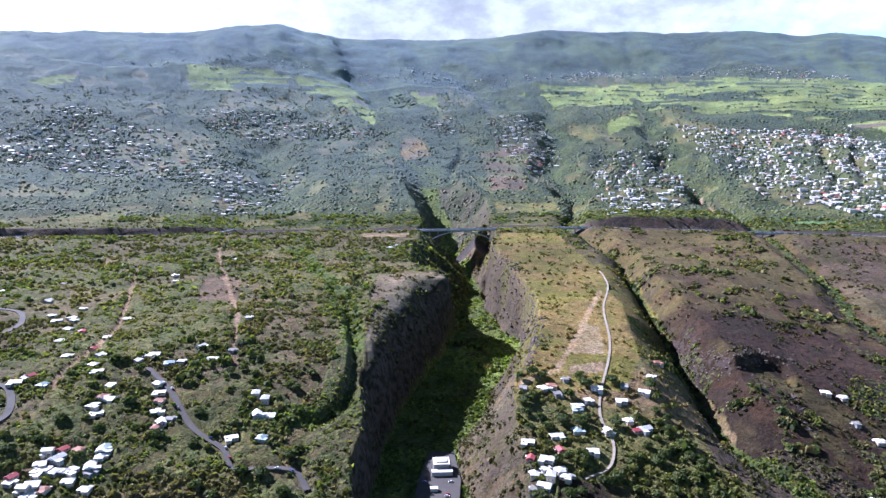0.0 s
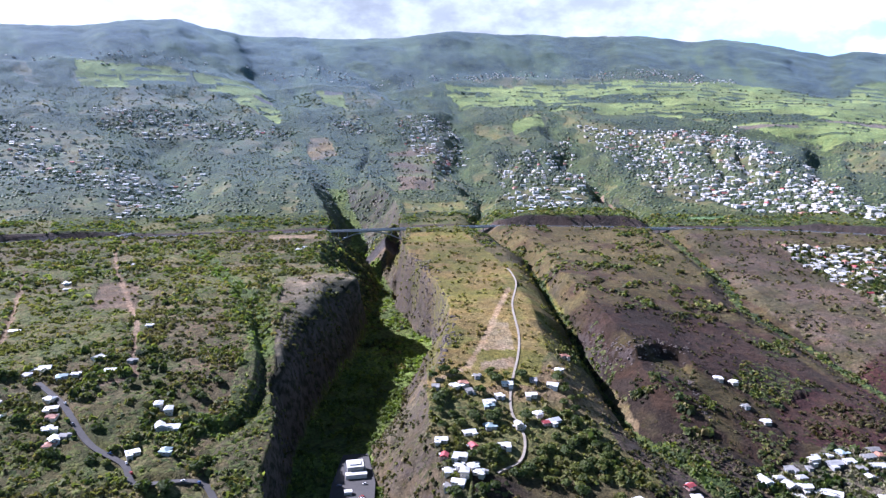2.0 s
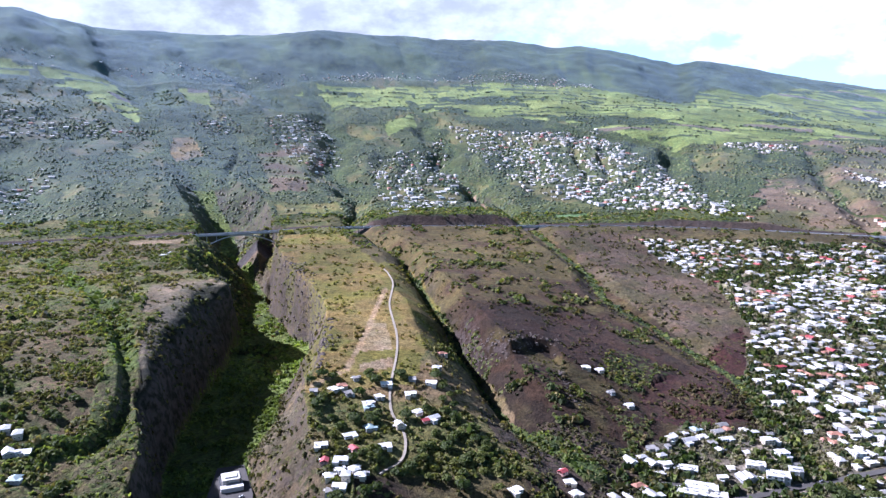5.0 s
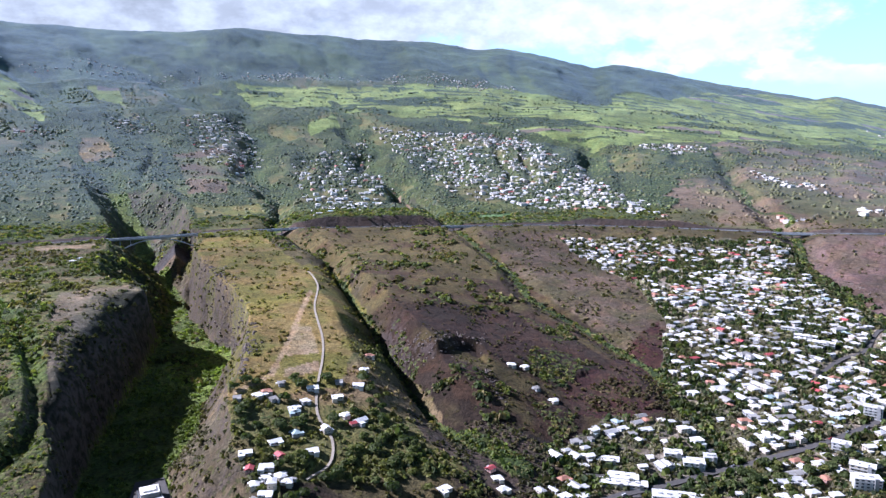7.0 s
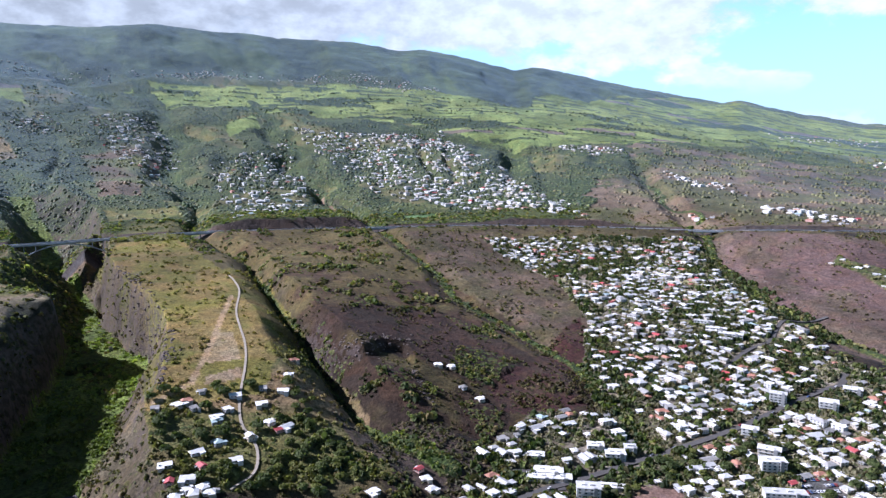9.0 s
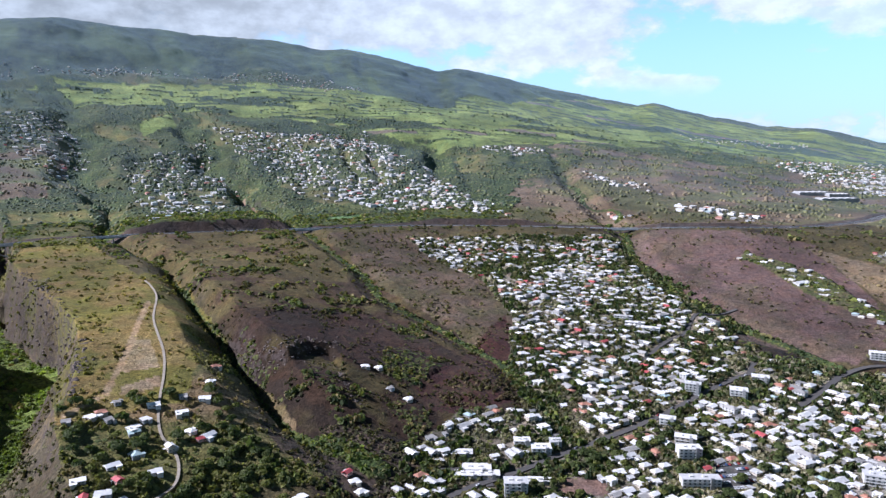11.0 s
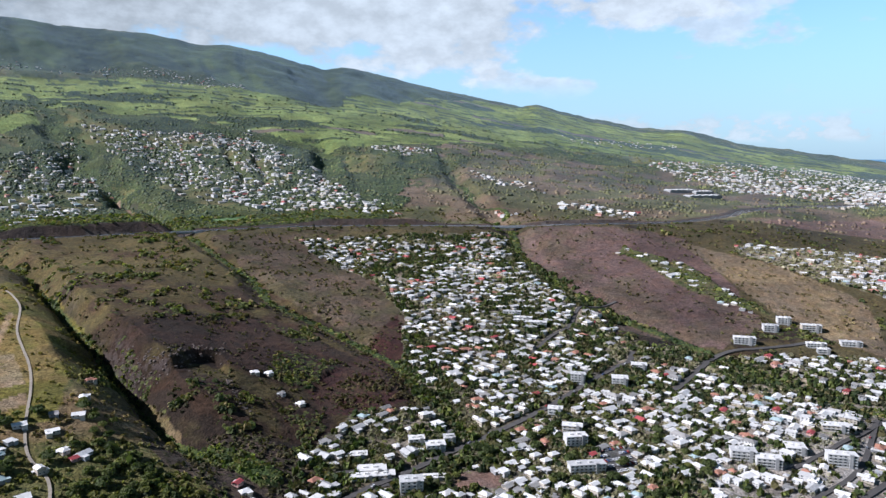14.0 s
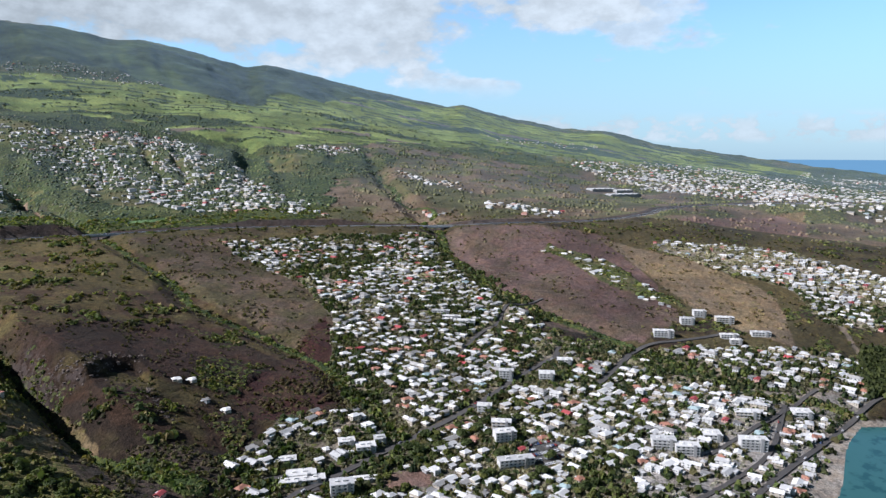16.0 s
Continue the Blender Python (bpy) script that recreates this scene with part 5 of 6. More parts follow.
def merged(name, rows, scale, label, seed, glazed=True):
    """Many small houses far off as one mesh: walls, roofs and windows in their own materials."""
    mats = WALLS + ROOFS + [GLASS]
    temps = []
    for k, (w, d, s, roof, wk, rk) in enumerate(KINDS):
        pieces, holes = house_plan(w, d, s, roof, 40 + k)
        for f in pieces["wall"].faces:
            f.material_index = wk
        for f in pieces["roof"].faces:
            f.material_index = 4 + rk
        bm = pieces["wall"]
        for hole in holes if glazed else ():
            window_box(bm, hole, 0.06, 0, 10)
        tmp = bpy.data.meshes.new("tmp")
        pieces["roof"].to_mesh(tmp)
        bm.from_mesh(tmp)
        bpy.data.meshes.remove(tmp)
        bmesh.ops.triangulate(bm, faces=bm.faces)
        bm.verts.index_update()
        temps.append((np.array([v.co[:] for v in bm.verts]), np.array([[v.index for v in f.verts] for f in bm.faces]), np.array([f.material_index for f in bm.faces])))
        bm.free()
    r = np.random.RandomState(seed)
    x, y, turn, kind = rows
    z = np.maximum(land(x, y, False), (land(x + 4, y + 4, False) + land(x - 4, y - 4, False)) / 2) + 0.3
    vs, fs, ms, base = [], [], [], 0
    for i in range(len(x)):
        v, f, m = temps[kind[i]]
        a = math.radians(turn[i])
        s = scale * r.uniform(0.72, 1.4)
        q = v * np.array([s * r.uniform(0.9, 1.2), s, s * 0.85])
        c, n = math.cos(a), math.sin(a)
        vs.append(np.stack([q[:, 0] * c - q[:, 1] * n + x[i], q[:, 0] * n + q[:, 1] * c + y[i], q[:, 2] + z[i]], 1))
        fs.append(f + base)
        ms.append(m)
        base += len(v)
    me = sheet(name, np.concatenate(vs), np.concatenate(fs), mats, False)
    me.polygons.foreach_set("material_index", np.concatenate(ms).astype(np.int32))
    return tagged(new(name, me), label, "houses", kind="stuff")


merged("town_houses", (tx[rest], ty[rest], tt_[rest], tk[rest]), 0.80, "crowded white-roofed houses of the coastal town", 3)
vx, vy, vt, vk = (np.concatenate(c) for c in zip(*upper))
high = np.hypot(vx, vy) > 3350
for rows, size, words in ((~high, 0.98, "scattered white-roofed village houses among trees"), (high, 0.66, "tiny pale houses high on the wooded slope")):
    merged("village_houses", (vx[rows], vy[rows], vt[rows], vk[rows]), size, words, 4, False)


def block(wide, deep, storeys, colour, roof_colour):
    """A flat-roofed block of flats or offices: body, floor bands, roof slab, rows of windows."""
    top = tagged(new("apartment_block"), f"{storeys}-floor {('white', 'cream', 'grey', 'pink')[colour]} flat-roofed building with rows of windows", "apartment building", "blocks of the town")
    bm = bmesh.new()
    h = 2.8 * storeys
    bm_box(bm, (-wide / 2, -deep / 2, -4), (wide / 2, deep / 2, h))
    part("wall", bm, WALLS[colour], top)
    bm = bmesh.new()
    bm_box(bm, (-wide * 0.22, deep / 2 + 0.004, -4), (wide * 0.12, deep / 2 + 5, h - 2.0))
    part("wing", bm, WALLS[(colour + 1) % 3], top)
    bm = bmesh.new()
    bm_box(bm, (wide * 0.2, -deep / 2 - 2.0, -4), (wide * 0.2 + 3.2, -deep / 2 - 0.004, h + 1.6))
    part("stair_tower", bm, WALLS[2], top)
    bm = bmesh.new()
    bm_box(bm, (-wide * 0.22 - 0.3, deep / 2 + 0.1, h - 1.99), (wide * 0.12 + 0.3, deep / 2 + 5.3, h - 1.7))
    part("wing_roof", bm, ROOFS[1], top)
    bm = bmesh.new()
    bm_box(bm, (-wide / 2 - 0.5, -deep / 2 - 0.5, h + 0.01), (wide / 2 + 0.5, deep / 2 + 0.5, h + 0.35))
    for s in (-0.3, 0.05):
        bm_box(bm, (wide * s, -1.5, h + 0.35), (wide * s + 3, 1.0, h + 1.7))
    part("roof", bm, ROOFS[roof_colour], top)
    bm = bmesh.new()
    window_box(bm, (0, 0, 0, 2.0, 0), 0.10)
    pane = mesh_of("window", bm, GLASS)
    for level in range(storeys):
        bm = bmesh.new()
        bm_box(bm, (-wide / 2 + 0.6, -deep / 2 - 1.3, level * 2.8 - 0.1 if level else -0.4), (wide / 2 - 0.6, -deep / 2 - 0.004, level * 2.8 + 0.1))
        bm_box(bm, (-wide / 2 + 0.6, -deep / 2 - 1.3, level * 2.8 + 0.1), (wide / 2 - 0.6, -deep / 2 - 1.2, level * 2.8 + 1.0))
        part("balcony", bm, WALLS[0], top)
        count = int(wide / 4)
        for k in range(count):
            for side in (-1,):
                w = part("window", pane, None, top)
                w.location = (-wide / 2 + wide * (k + 0.5) / count, side * deep / 2, level * 2.8 + 0.95)
    return top


for k, (x, y, w, d, st, a) in enumerate(BIG):
    st, a = (st - 1 if k < 7 else st), (-58 if x > 560 else -38)
    block(w * 0.76, d * 0.9, st, (0, 0, 0, 1, 0, 0, 2, 0)[k % 8], (0, 1, 0, 0)[k % 4]).matrix_basis = pose(x, y, settle(x, y, 9), 0, 0, a)


# ---- works in the mouth of the gorge ----
def works():
    bm = bmesh.new()
    p = [bm.verts.new((x, y, z)) for z in (19.6, 20.25) for x, y in YARD]
    k = len(YARD)
    bm.faces.new(p[k:]), bm.faces.new(p[:k][::-1])
    for i in range(k):
        bm.faces.new([p[i], p[(i + 1) % k], p[k + (i + 1) % k], p[k + i]])
    bmesh.ops.recalc_face_normals(bm, faces=bm.faces)
    tagged(new("pavement_yard", mesh_of("pavement_yard", bm, ASPHALT)), "grey asphalt yard on the valley floor", "yard", kind="structure")
    hall = tagged(new("water_works"), "white industrial hall with annex on an asphalt yard", "building")
    hall.matrix_basis = pose(-2, 585, 20.25, 0, 0, 4)
    bm = bmesh.new()
    bm_box(bm, (-7, -6, 0), (7, 8, 7))
    part("wall", bm, WALLS[2], hall)
    bm = bmesh.new()
    bm_box(bm, (-7.4, -6.4, 7.01), (7.4, 8.4, 7.4))
    bm_box(bm, (-5, -3, 7.4), (5, 6, 8.6))
    part("roof", bm, ROOFS[0], hall)
    bm = bmesh.new()
    bm_box(bm, (-9, -14, 0), (9, -8, 3.6))
    part("annex", bm, WALLS[0], hall)
    bm = bmesh.new()
    bm_box(bm, (-9.3, -14.3, 3.61), (9.3, -7.7, 3.9))
    part("annex_roof", bm, ROOFS[0], hall)
    for x in (-8.6, 8.6):
        for y in (-6, 0, 6):
            bm = bmesh.new()
            bmesh.ops.create_cone(bm, cap_ends=True, segments=10, radius1=0.35, radius2=0.35, depth=6, matrix=Matrix.Translation((x, y, 3)))
            part("pipe", bm, STEEL, hall)
    shed = tagged(new("shed"), "small white flat-roofed shed on the yard", "shed")
    shed.matrix_basis = pose(-8, 545, 20.25, 0, 0, 3)
    bm = bmesh.new()
    bm_box(bm, (-3, -2.2, 0), (3, 2.2, 2.6))
    part("wall", bm, WALLS[0], shed)
    bm = bmesh.new()
    bm_box(bm, (-3.3, -2.5, 2.61), (3.3, 2.5, 2.85))
    part("roof", bm, ROOFS[0], shed)


works()


# ---- sheds of the works beyond the highway ----
def factory(wide, deep, bays):
    """A long industrial hall with a row of low ridged roofs."""
    top = tagged(new("factory_hall"), "long pale grey industrial hall with ridged sheet roofs", "building", "industrial halls")
    bm = bmesh.new()
    bm_box(bm, (-wide / 2, -deep / 2, -3), (wide / 2, deep / 2, 6))
    part("wall", bm, WALLS[2], top)
    step = wide / bays
    for k in range(bays):
        x0 = -wide / 2 + k * step
        part("roof", prism([[(x0 + 0.05, y, 6.01), (x0 + step - 0.05, y, 6.01), (x0 + step / 2, y, 8.2)] for y in (-deep / 2 - 0.4, deep / 2 + 0.4)]), ROOFS[1], top)
    return top


for k, (x, y, w, d, a) in enumerate(((2050, 985, 90, 40, -32), (2000, 890, 110, 36, -30), (2085, 930, 60, 30, -32))):
    factory(w, d, 5).matrix_basis = pose(x, y, settle(x, y, 20), 0, 0, a)


# ---- parked cars ----
CAR_PAINT = [plain(n_, c, 0.3, 0.05, 1.0) for n_, c in (("white_car_paint", (0.75, 0.75, 0.75)), ("grey_car_paint", (0.25, 0.26, 0.28)), ("red_car_paint", (0.40, 0.05, 0.04)), ("blue_car_paint", (0.08, 0.13, 0.28)))]
TYRE = plain("tyre_rubber", (0.03, 0.03, 0.03), 0.9, 0.1, 4.0)


def car(paint_kind):
    """A small parked car: rounded body, glazed cabin, wheels."""
    top = tagged(new("car"), f"{('white', 'grey', 'red', 'blue')[paint_kind]} compact car parked on the asphalt", "car", "parked cars")
    side = [(-2.1, 0.45), (-2.1, 0.8), (-1.2, 0.95), (1.9, 0.98), (2.1, 0.75), (2.1, 0.4)]
    part("body", prism([[(x, y, z) for x, z in side] for y in (-0.85, 0.85)]), CAR_PAINT[paint_kind], top)
    part("glasshouse", prism([[(x, y * (1 if z < 1.0 else 0.86), z) for x, z in ((-1.1, 0.93), (-0.5, 1.42), (1.3, 1.45), (1.8, 0.95))] for y in (-0.8, 0.8)]), GLASS, top)
    bm = bmesh.new()
    bm_box(bm, (-0.45, -0.66, 1.46), (1.25, 0.66, 1.52))
    part("roof", bm, CAR_PAINT[paint_kind], top)
    for x in (-1.3, 1.3):
        for y in (-0.8, 0.8):
            bm = bmesh.new()
            bmesh.ops.create_cone(bm, cap_ends=True, segments=10, radius1=0.32, radius2=0.32, depth=0.2, matrix=Matrix.Translation((x, y, 0.32)) @ pose(0, 0, 0, 90))
            part("wheel", bm, TYRE, top)
    return top


r = random.Random(31)
fleet = [car(k) for k in range(4)]
bays = []
px, py = np.array(PARKING, float).T
for i in range(-6, 7):
    for j in range(-3, 4):
        x, y = px.mean() + i * 2.9 * 0.86 - j * 9.0 * 0.5, py.mean() + i * 2.9 * -0.5 - j * 9.0 * 0.86
        if inside(np.array([x]), np.array([y]), PARKING)[0] and r.random() < 0.85:
            bays.append((x, y, ground_at(x, y) + 0.15, 60 + 180 * (j % 2)))
bays += [(x, y, 20.26, r.choice((0, 180)) + 3) for x, y in ((3, 535), (3.2, 538), (-16, 560), (6, 560))]
for line in (ROAD_TOWN, ROAD_SHORE, ROAD_TOWN_FOUR, ROAD_WEST):
    p = spline(line, 24.0)
    for a, b in zip(p[2:], p[3:]):
        if r.random() < 0.6:
            t_ = math.atan2(b[1] - a[1], b[0] - a[0])
            s_ = r.choice((-2.0, 2.0))
            x, y = a[0] - math.sin(t_) * s_, a[1] + math.cos(t_) * s_
            zr = max(float(land(np.array([a[0] - math.sin(t_) * o]), np.array([a[1] + math.cos(t_) * o]))[0]) for o in (-4, 0, 4)) + 0.5
            bays.append((x, y, zr, math.degrees(t_)))
for i, (x, y, z, a) in enumerate(bays):
    m = pose(x, y, z, 0, 0, a)
    k = r.choices(range(4), (5, 3, 1, 1))[0]
    if i < 4:
        fleet[i].matrix_basis = m
    else:
        copy_thing(fleet[k], m)


# ---- trees and bushes ----
from mathutils.kdtree import KDTree


def leaf_material(name, haze_sheen, clear=0.35):
    m = bpy.data.materials.new(name)
    m.use_nodes = True
    n = Nodes(m.node_tree)
    geo = n.add("ShaderNodeNewGeometry")
    tone = n.add("ShaderNodeVertexColor", layer_name="tone").outputs[0]
    v = n.ramp(geo.outputs["Random Per Island"], 0, 1, 0.65, 1.35, "LINEAR")
    col = n.mix(1.0, tone, n.add("ShaderNodeCombineColor", {0: v, 1: v, 2: n.math("MULTIPLY", v, 0.9)}).outputs[0], "MULTIPLY")
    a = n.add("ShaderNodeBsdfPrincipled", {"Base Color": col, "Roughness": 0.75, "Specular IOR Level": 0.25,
                                             "Sheen Weight": haze_sheen, "Sheen Roughness": 0.6, "Sheen Tint": (0.50, 0.74, 1.0, 1)})
    b = n.add("ShaderNodeBsdfTranslucent", {0: n.mix(1.0, col, (1.1, 1.25, 0.5, 1), "MULTIPLY")})
    n.add("ShaderNodeOutputMaterial", {0: n.add("ShaderNodeMixShader", {0: clear, 1: a.outputs[0], 2: b.outputs[0]}).outputs[0]})
    return m


LEAF = leaf_material("foliage", 0.03)
# crowns far up the slope carry the same imitated haze in their sheen
FAR_LEAF = leaf_material("hazed_foliage", 0.16, 0.10)
BARK = plain("bark", (0.11, 0.085, 0.065), 0.95, 0.35, 2.0)


def cards(count, seed, flat=0.75):
    """A loose crown of tilted leaf clumps within a unit dome: four corners each."""
    r = np.random.RandomState(seed)
    u = r.normal(size=(count, 3))
    u /= np.linalg.norm(u, axis=1)[:, None]
    u[:, 2] = np.abs(u[:, 2]) * 0.9 - 0.12
    lobes = r.uniform(0.72, 1.12, (6,))
    radius = (0.62 + 0.38 * r.rand(count) ** 0.5) * lobes[(np.degrees(np.arctan2(u[:, 1], u[:, 0])) // 60).astype(int) % 6]
    c = u * radius[:, None] * np.array([1, 1, flat])
    nrm = u + r.normal(size=u.shape) * 0.5 + np.array([0, 0, 0.4])
    nrm /= np.linalg.norm(nrm, axis=1)[:, None]
    a = np.cross(nrm, r.normal(size=u.shape))
    a /= np.linalg.norm(a, axis=1)[:, None]
    b = np.cross(nrm, a)
    s = (1.75 / np.sqrt(count) * r.uniform(0.8, 1.35, count))[:, None]
    quad = np.stack([c - a * s - b * s * 0.7, c + a * s - b * s * 0.5 * r.uniform(0.5, 1.3, (count, 1)), c + a * s * 0.8 + b * s, c - a * s * 0.6 + b * s * 0.9], 1)
    return quad.reshape(-1, 3)


def thicket(name, x, y, z, radius, tall, tone, count, label, seed, leaf=None):
    """Bushes and trees past counting, as one mesh of leaf clumps."""
    r = np.random.RandomState(seed)
    kinds = [cards(count, seed + k, 0.8) for k in range(8)]
    which = r.randint(0, 8, len(x))
    a = r.uniform(0, 6.283, len(x))
    v = np.stack([kinds[k] for k in range(8)])[which]
    c, s = np.cos(a)[:, None], np.sin(a)[:, None]
    vx = (v[..., 0] * c - v[..., 1] * s) * radius[:, None] + x[:, None]
    vy = (v[..., 0] * s + v[..., 1] * c) * radius[:, None] + y[:, None]
    vz = (v[..., 2] + 0.2) * tall[:, None] + z[:, None]
    verts = np.stack([vx, vy, vz], -1).reshape(-1, 3)
    quads = np.arange(len(verts)).reshape(-1, 4)
    me = sheet(name, verts, quads, leaf or LEAF, False)
    paint(me, "tone", np.repeat(tone, count * 4, 0))
    return tagged(new(name, me), label, "bushes", kind="stuff")


def crowns(name, x, y, z, radius, tall, tone, label, seed, leaf):
    """Far trees past counting: low uneven domes of thirteen corners each, in one mesh."""
    r = np.random.RandomState(seed)
    k = 6
    a = np.arange(k) * 2 * np.pi / k
    ring = np.stack([np.cos(a), np.sin(a)], 1)
    unit = np.concatenate([np.hstack([ring * 0.92, np.zeros((k, 1))]), np.hstack([ring * 0.74, np.full((k, 1), 0.62)]), [[0, 0, 1.0]]])
    n_ = len(unit)
    faces = [(i, (i + 1) % k, k + (i + 1) % k, k + i) for i in range(k)]
    caps = [(k + i, k + (i + 1) % k, 2 * k) for i in range(k)]
    tri = np.array([t for q in faces for t in ((q[0], q[1], q[2]), (q[0], q[2], q[3]))] + caps)
    v = unit[None] * r.uniform(0.72, 1.28, (len(x), n_, 1))
    turn = r.uniform(0, 6.283, len(x))[:, None]
    c, s_ = np.cos(turn), np.sin(turn)
    vx = (v[..., 0] * c - v[..., 1] * s_) * radius[:, None] + x[:, None]
    vy = (v[..., 0] * s_ + v[..., 1] * c) * radius[:, None] + y[:, None]
    vz = v[..., 2] * tall[:, None] + z[:, None] - 0.5
    me = sheet(name, np.stack([vx, vy, vz], -1).reshape(-1, 3), (tri[None] + n_ * np.arange(len(x))[:, None, None]).reshape(-1, 3), leaf)
    paint(me, "tone", np.repeat(tone, n_, 0))
    return tagged(new(name, me), label, "trees", kind="stuff")


GREENS = np.array([(0.082, 0.104, 0.034), (0.120, 0.140, 0.044), (0.175, 0.185, 0.050), (0.110, 0.108, 0.048), (0.190, 0.150, 0.070), (0.056, 0.074, 0.030)])


hamlets = KDTree(sum(len(v[0]) for v in upper))
for i, (hx, hy) in enumerate(zip(*(np.concatenate(c) for c in list(zip(*upper))[:2]))):
    hamlets.insert((hx, hy, 0), i)
hamlets.balance()


def scatter(total, d0, d1, b0, b1, seed, power=1.0):
    """Places over a sector of the slope, denser where the cover says that bushes stand."""
    r = np.random.RandomState(seed)
    d = np.sqrt(r.uniform(d0**2, d1**2, total))
    x, y = polar(r.uniform(b0, b1, total), d)
    z = land(x, y, False)
    col, veg = cover(x, y, z)
    patch = fbm(x, y, 24, 3, 52)
    keep = (r.rand(total) < np.clip(veg * (0.15 + 1.6 * smooth(0.42, 0.60, patch)), 0, 1) ** power) & (z > 2.5) & ~inside(x, y, YARD, 0)
    if d1 > 2000:
        keep &= np.array([hamlets.find((a, b, 0))[2] for a, b in zip(x, y)]) > 9.0
    for spot_x, spot_y, _, _ in spots[:named]:
        keep &= np.hypot(x - spot_x, y - spot_y) > 6.5
    return x[keep], y[keep], z[keep], col[keep], veg[keep], r


def tones(col, veg, x, y, r):
    lush = smooth(0.22, 0.62, veg + 0.5 * (fbm(x, y, 45, 3, 66) - 0.5))[:, None]
    g = GREENS[r.randint(0, len(GREENS), len(x))] * r.uniform(0.95, 1.7, (len(x), 1))
    g = np.where(col[:, 1:2] > 0.115, 0.35 * g + 0.75 * col * r.uniform(0.7, 1.3, (len(x), 1)), g)
    return g * (0.3 + 0.65 * lush) + col * (0.95 - 0.6 * lush) * r.uniform(0.7, 1.3, (len(x), 1))


x, y, z, col, veg, r = scatter(115000, 360, 900, -36, 88, 101)
rad = r.uniform(1.1, 3.0, len(x)) * (0.7 + 0.5 * veg)
thicket("scrub", x, y, z, rad, rad * r.uniform(0.8, 1.3, len(x)), tones(col, veg, x, y, r), 8, "olive and green scrub on the lower slope", 201)
x, y, z, col, veg, r = scatter(95000, 900, 1640, -36, 88, 102)
rad = r.uniform(1.5, 3.8, len(x)) * (0.7 + 0.5 * veg)
thicket("scrub", x, y, z, rad, rad * r.uniform(0.8, 1.2, len(x)), tones(col, veg, x, y, r), 5, "dark scrub and small trees below the highway", 202)
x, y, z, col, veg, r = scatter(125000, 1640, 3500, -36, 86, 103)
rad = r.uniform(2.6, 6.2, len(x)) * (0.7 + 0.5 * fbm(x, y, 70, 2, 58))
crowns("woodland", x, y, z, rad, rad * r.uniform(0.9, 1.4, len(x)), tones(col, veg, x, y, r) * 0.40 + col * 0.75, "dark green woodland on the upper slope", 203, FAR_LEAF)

# taller dark trees in clumps among the scrub of the western slope and in the ravines
x, y, z, col, veg, r = scatter(26000, 380, 1460, -36, 30, 105)
grove = fbm(x, y, 55, 3, 99) > 0.52
for line, wide in ROADS:
    grove &= sdist(x, y, line)[0] > wide + 3.5
grove &= (veg > 0.45) & ~inside(x, y, YARD, 0)
x, y, z = x[grove], y[grove], z[grove]
rad = r.uniform(2.2, 4.6, len(x))
thicket("woodland", x, y, z + 0.4, rad, rad * r.uniform(1.0, 1.5, len(x)), GREENS[r.randint(0, 6, len(x))] * r.uniform(0.8, 1.35, (len(x), 1)), 11, "clumps of dark green trees among the scrub", 205)

# garden trees between the houses of the town and the villages
roofs = KDTree(len(tx) + len(spots) + len(BIG))
for i, (hx, hy) in enumerate([*zip(tx, ty), *[s[:2] for s in spots], *[q[:2] for q in BIG]]):
    roofs.insert((hx, hy, 0), i)
roofs.balance()
r = np.random.RandomState(44)
gx_, gy_ = r.uniform(240, 1250, 60000), r.uniform(95, 1150, 60000)
ok = inside(gx_, gy_, TOWN, 6) | inside(gx_, gy_, TOWN_EAST, 8)
for line, wide in ROADS:
    ok &= sdist(gx_, gy_, line)[0] > wide + 1.5
ok &= ~inside(gx_, gy_, DIRT_LOT) & ~inside(gx_, gy_, PARKING) & (gy_ + np.clip(gx_ - 866, 0, None) * 1.1 > 104)
gx_, gy_ = gx_[ok], gy_[ok]
ok = np.array([roofs.find((a, b, 0))[2] > 5.6 for a, b in zip(gx_, gy_)]) & (r.rand(len(gx_)) < np.where(inside(gx_, gy_, CENTRE), 0.2, 0.15 + 0.7 * smooth(0.40, 0.56, fbm(gx_, gy_, 45, 3, 63))))
gx_, gy_ = gx_[ok], gy_[ok]
rad = r.uniform(1.6, 3.6, len(gx_))
thicket("garden_trees", gx_, gy_, land(gx_, gy_, False) + 0.6, rad, rad * r.uniform(1.0, 1.6, len(gx_)), GREENS[r.randint(0, 6, len(gx_))] * r.uniform(0.55, 1.1, (len(gx_), 1)) * np.array([0.9, 1.0, 1.0]), 8,
        "dark green garden trees between the town houses", 204)

# dark grove behind the beach of the bay
r = np.random.RandomState(46)
gx_, gy_ = r.uniform(930, 1100, 1100), r.uniform(60, 130, 1100)
ok = inside(gx_, gy_, BEACH_GROVE, 6)
gx_, gy_ = gx_[ok], gy_[ok]
rad = r.uniform(3.0, 5.5, len(gx_))
thicket("woodland", gx_, gy_, np.maximum(land(gx_, gy_, False), 0.6) + 1.5, rad, rad * r.uniform(1.3, 1.9, len(gx_)), GREENS[r.randint(0, 2, len(gx_))] * r.uniform(0.5, 0.8, (len(gx_), 1)), 14,
        "dark feathery trees behind the beach", 206)


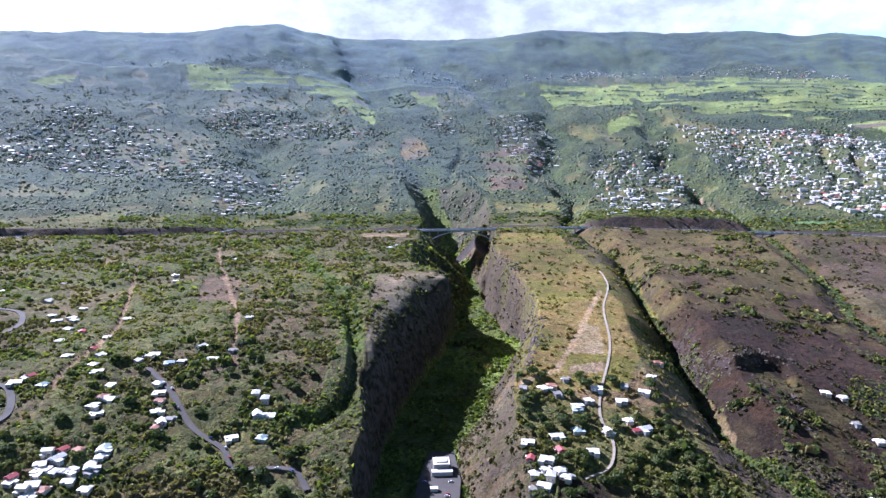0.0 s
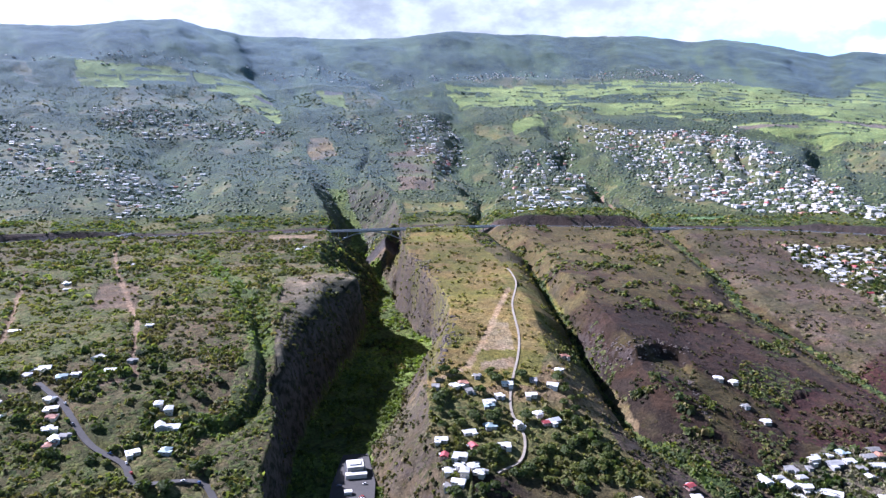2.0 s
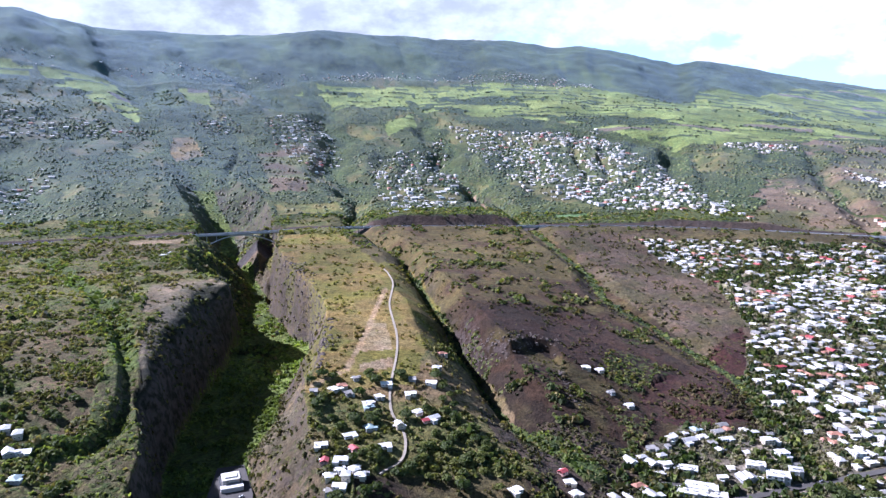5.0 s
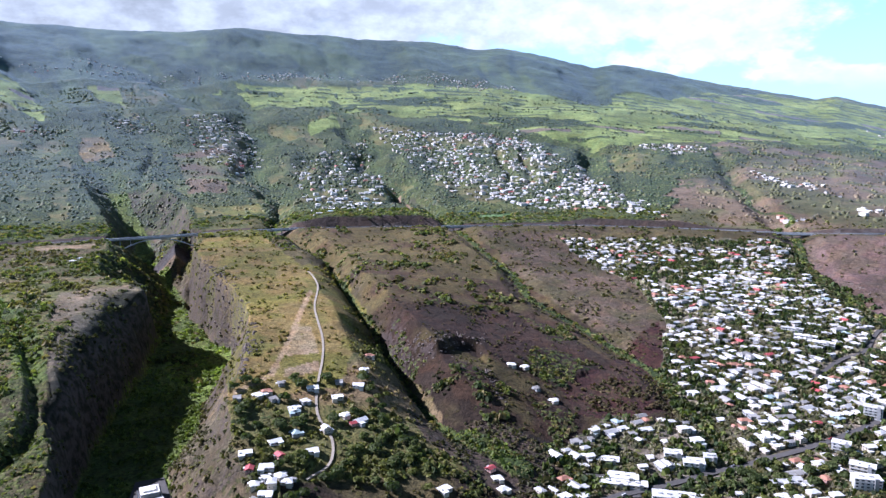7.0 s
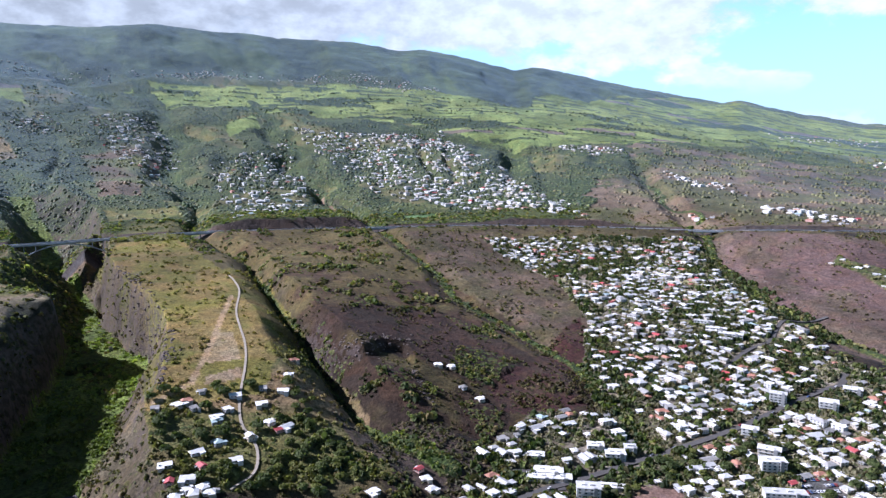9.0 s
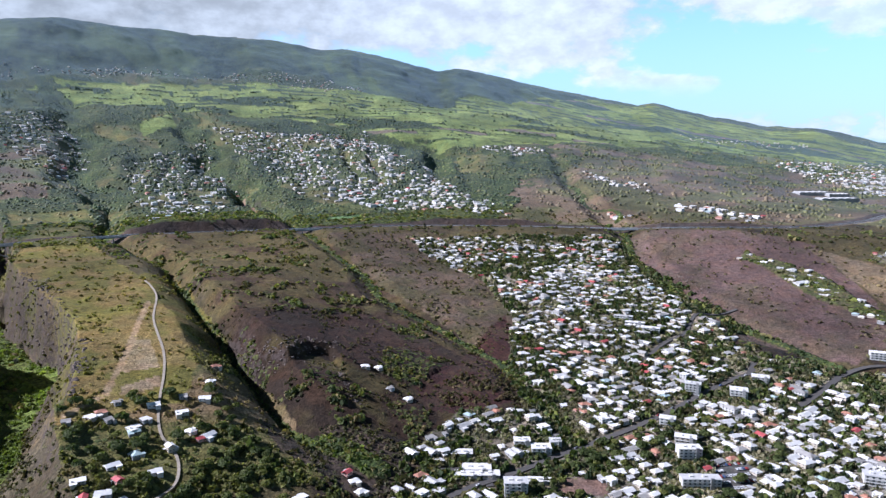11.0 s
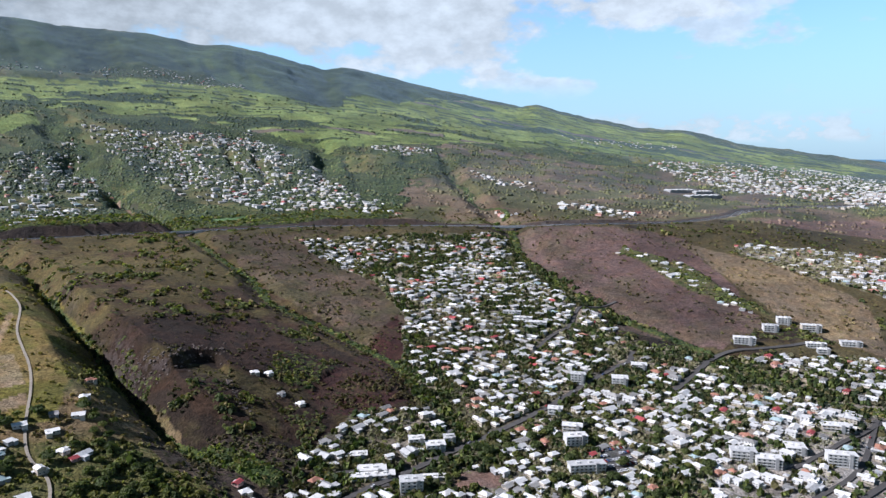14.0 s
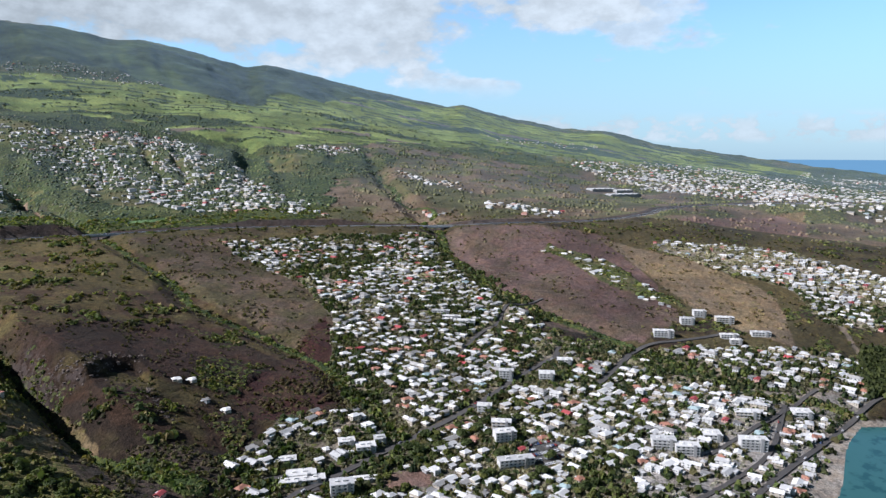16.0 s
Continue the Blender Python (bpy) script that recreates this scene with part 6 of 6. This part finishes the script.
def tree(seed, tall, wide):
    """A small tree: tapered trunk with limbs, and a ragged crown of leaf clumps."""
    r = random.Random(seed)
    top = tagged(new("tree"), ("dark green spreading tree", "olive green rounded tree", "bright green bushy tree")[seed % 3] + " on the slope among houses", "tree", "trees among the houses")
    bm = bmesh.new()
    bmesh.ops.create_cone(bm, cap_ends=True, segments=7, radius1=0.05 * tall, radius2=0.025 * tall, depth=tall * 0.55 + 0.8, matrix=Matrix.Translation((0, 0, tall * 0.275 - 0.4)))
    for k in range(5):
        a = k * 1.26 + r.random()
        m = Matrix.Translation((0, 0, tall * 0.4)) @ Euler((0.6 + 0.4 * r.random(), 0, a)).to_matrix().to_4x4() @ Matrix.Translation((0, 0, tall * 0.17))
        bmesh.ops.create_cone(bm, cap_ends=True, segments=5, radius1=0.022 * tall, radius2=0.008 * tall, depth=tall * 0.36, matrix=m)
    part("trunk", bm, BARK, top)
    v = np.concatenate([cards(34, seed * 7 + k, 0.8) * wide * 0.45 * r.uniform(0.8, 1.1) + np.array([math.cos(k * 1.3) * wide * 0.26, math.sin(k * 1.3) * wide * 0.26, tall * (0.52 + 0.12 * r.random())])
                        for k in range(5)] + [cards(34, seed * 7 + 6, 0.8) * wide * 0.42 + np.array([0, 0, tall * 0.68])])
    me = sheet("crown", v, np.arange(len(v)).reshape(-1, 4), LEAF, False)
    paint(me, "tone", np.repeat(np.array([GREENS[seed % 3]]), len(v), 0))
    part("crown", me, None, top)
    return top


kinds = [tree(k, t, w) for k, (t, w) in enumerate(((7, 7), (6, 6.5), (5, 6), (9, 9), (6.5, 8), (8, 6)))]
r = np.random.RandomState(77)
placed = []
for cx, cy, sx, sy, count in ((140, 560, 70, 90, 90), (-220, 560, 130, 90, 60), (480, 330, 150, 110, 150)):
    while count:
        x, y = cx + r.uniform(-sx, sx), cy + r.uniform(-sy, sy)
        if min(math.hypot(x - s[0], y - s[1]) for s in spots) < 8 or min(float(sdist(np.array([x]), np.array([y]), l)[0][0]) for l, w in ROADS) < 6 or inside(np.array([x]), np.array([y]), DIRT_LOT)[0] or inside(np.array([x]), np.array([y]), YARD)[0]:
            continue
        placed.append((x, y))
        count -= 1
for i, (x, y) in enumerate(placed):
    k = i % 6
    m = pose(x, y, ground_at(x, y) - 0.2, 0, 0, r.uniform(0, 360))
    if i < 6:
        kinds[k].matrix_basis = m
    else:
        copy_thing(kinds[k], m)



# ---- basalt outcrops on the walls of the gorge and the hill ----
def rocks(name, line, count, spread, size, seed, label):
    r = np.random.RandomState(seed)
    p = spline(line, 4.0)
    pick = p[r.randint(0, len(p), count)] + r.normal(0, spread, (count, 2))
    z = land(pick[:, 0], pick[:, 1], False) - 0.3 * size
    shapes = []
    for k in range(6):
        bm = bmesh.new()
        bmesh.ops.create_icosphere(bm, subdivisions=1, radius=1.0)
        for v in bm.verts:
            v.co *= 0.6 + 0.7 * r.rand()
            v.co.z *= 0.8
        bm.verts.index_update()
        shapes.append((np.array([v.co[:] for v in bm.verts]), np.array([[v.index for v in f.verts] for f in bm.faces])))
        bm.free()
    vs, fs, base = [], [], 0
    for i in range(count):
        v, f = shapes[i % 6]
        a, s = r.uniform(0, 6.28), size * r.uniform(0.4, 1.3)
        c, n_ = math.cos(a), math.sin(a)
        vs.append(np.stack([(v[:, 0] * c - v[:, 1] * n_) * s, (v[:, 0] * n_ + v[:, 1] * c) * s, v[:, 2] * s], 1) + np.array([pick[i, 0], pick[i, 1], z[i]]))
        fs.append(f + base)
        base += len(v)
    return tagged(new(name, sheet(name, np.concatenate(vs), np.concatenate(fs), ROCK, False)), label, "rocks", kind="stuff")


rocks("outcrop", [(96, 1150), (106, 1057), (110, 979), (110, 860)], 380, 7.5, 2.0, 1, "dark jagged basalt outcrop on the gorge wall")
rocks("outcrop", [(118, 798), (97, 710), (82, 664)], 120, 4.0, 2.2, 2, "dark basalt ledge under the grassy ridge")
rocks("outcrop", LIP, 220, 8.0, 1.7, 3, "dark basalt lip of an old slide")
rocks("outcrop", [(336, 641), (331, 616), (327, 593)], 120, 3.0, 1.6, 4, "pale broken rock on the brown hill")
rocks("outcrop", [(1059, 820), (1013, 720), (949, 584)], 160, 6.0, 1.8, 5, "scattered rocks on the edge of the fallow plateau")
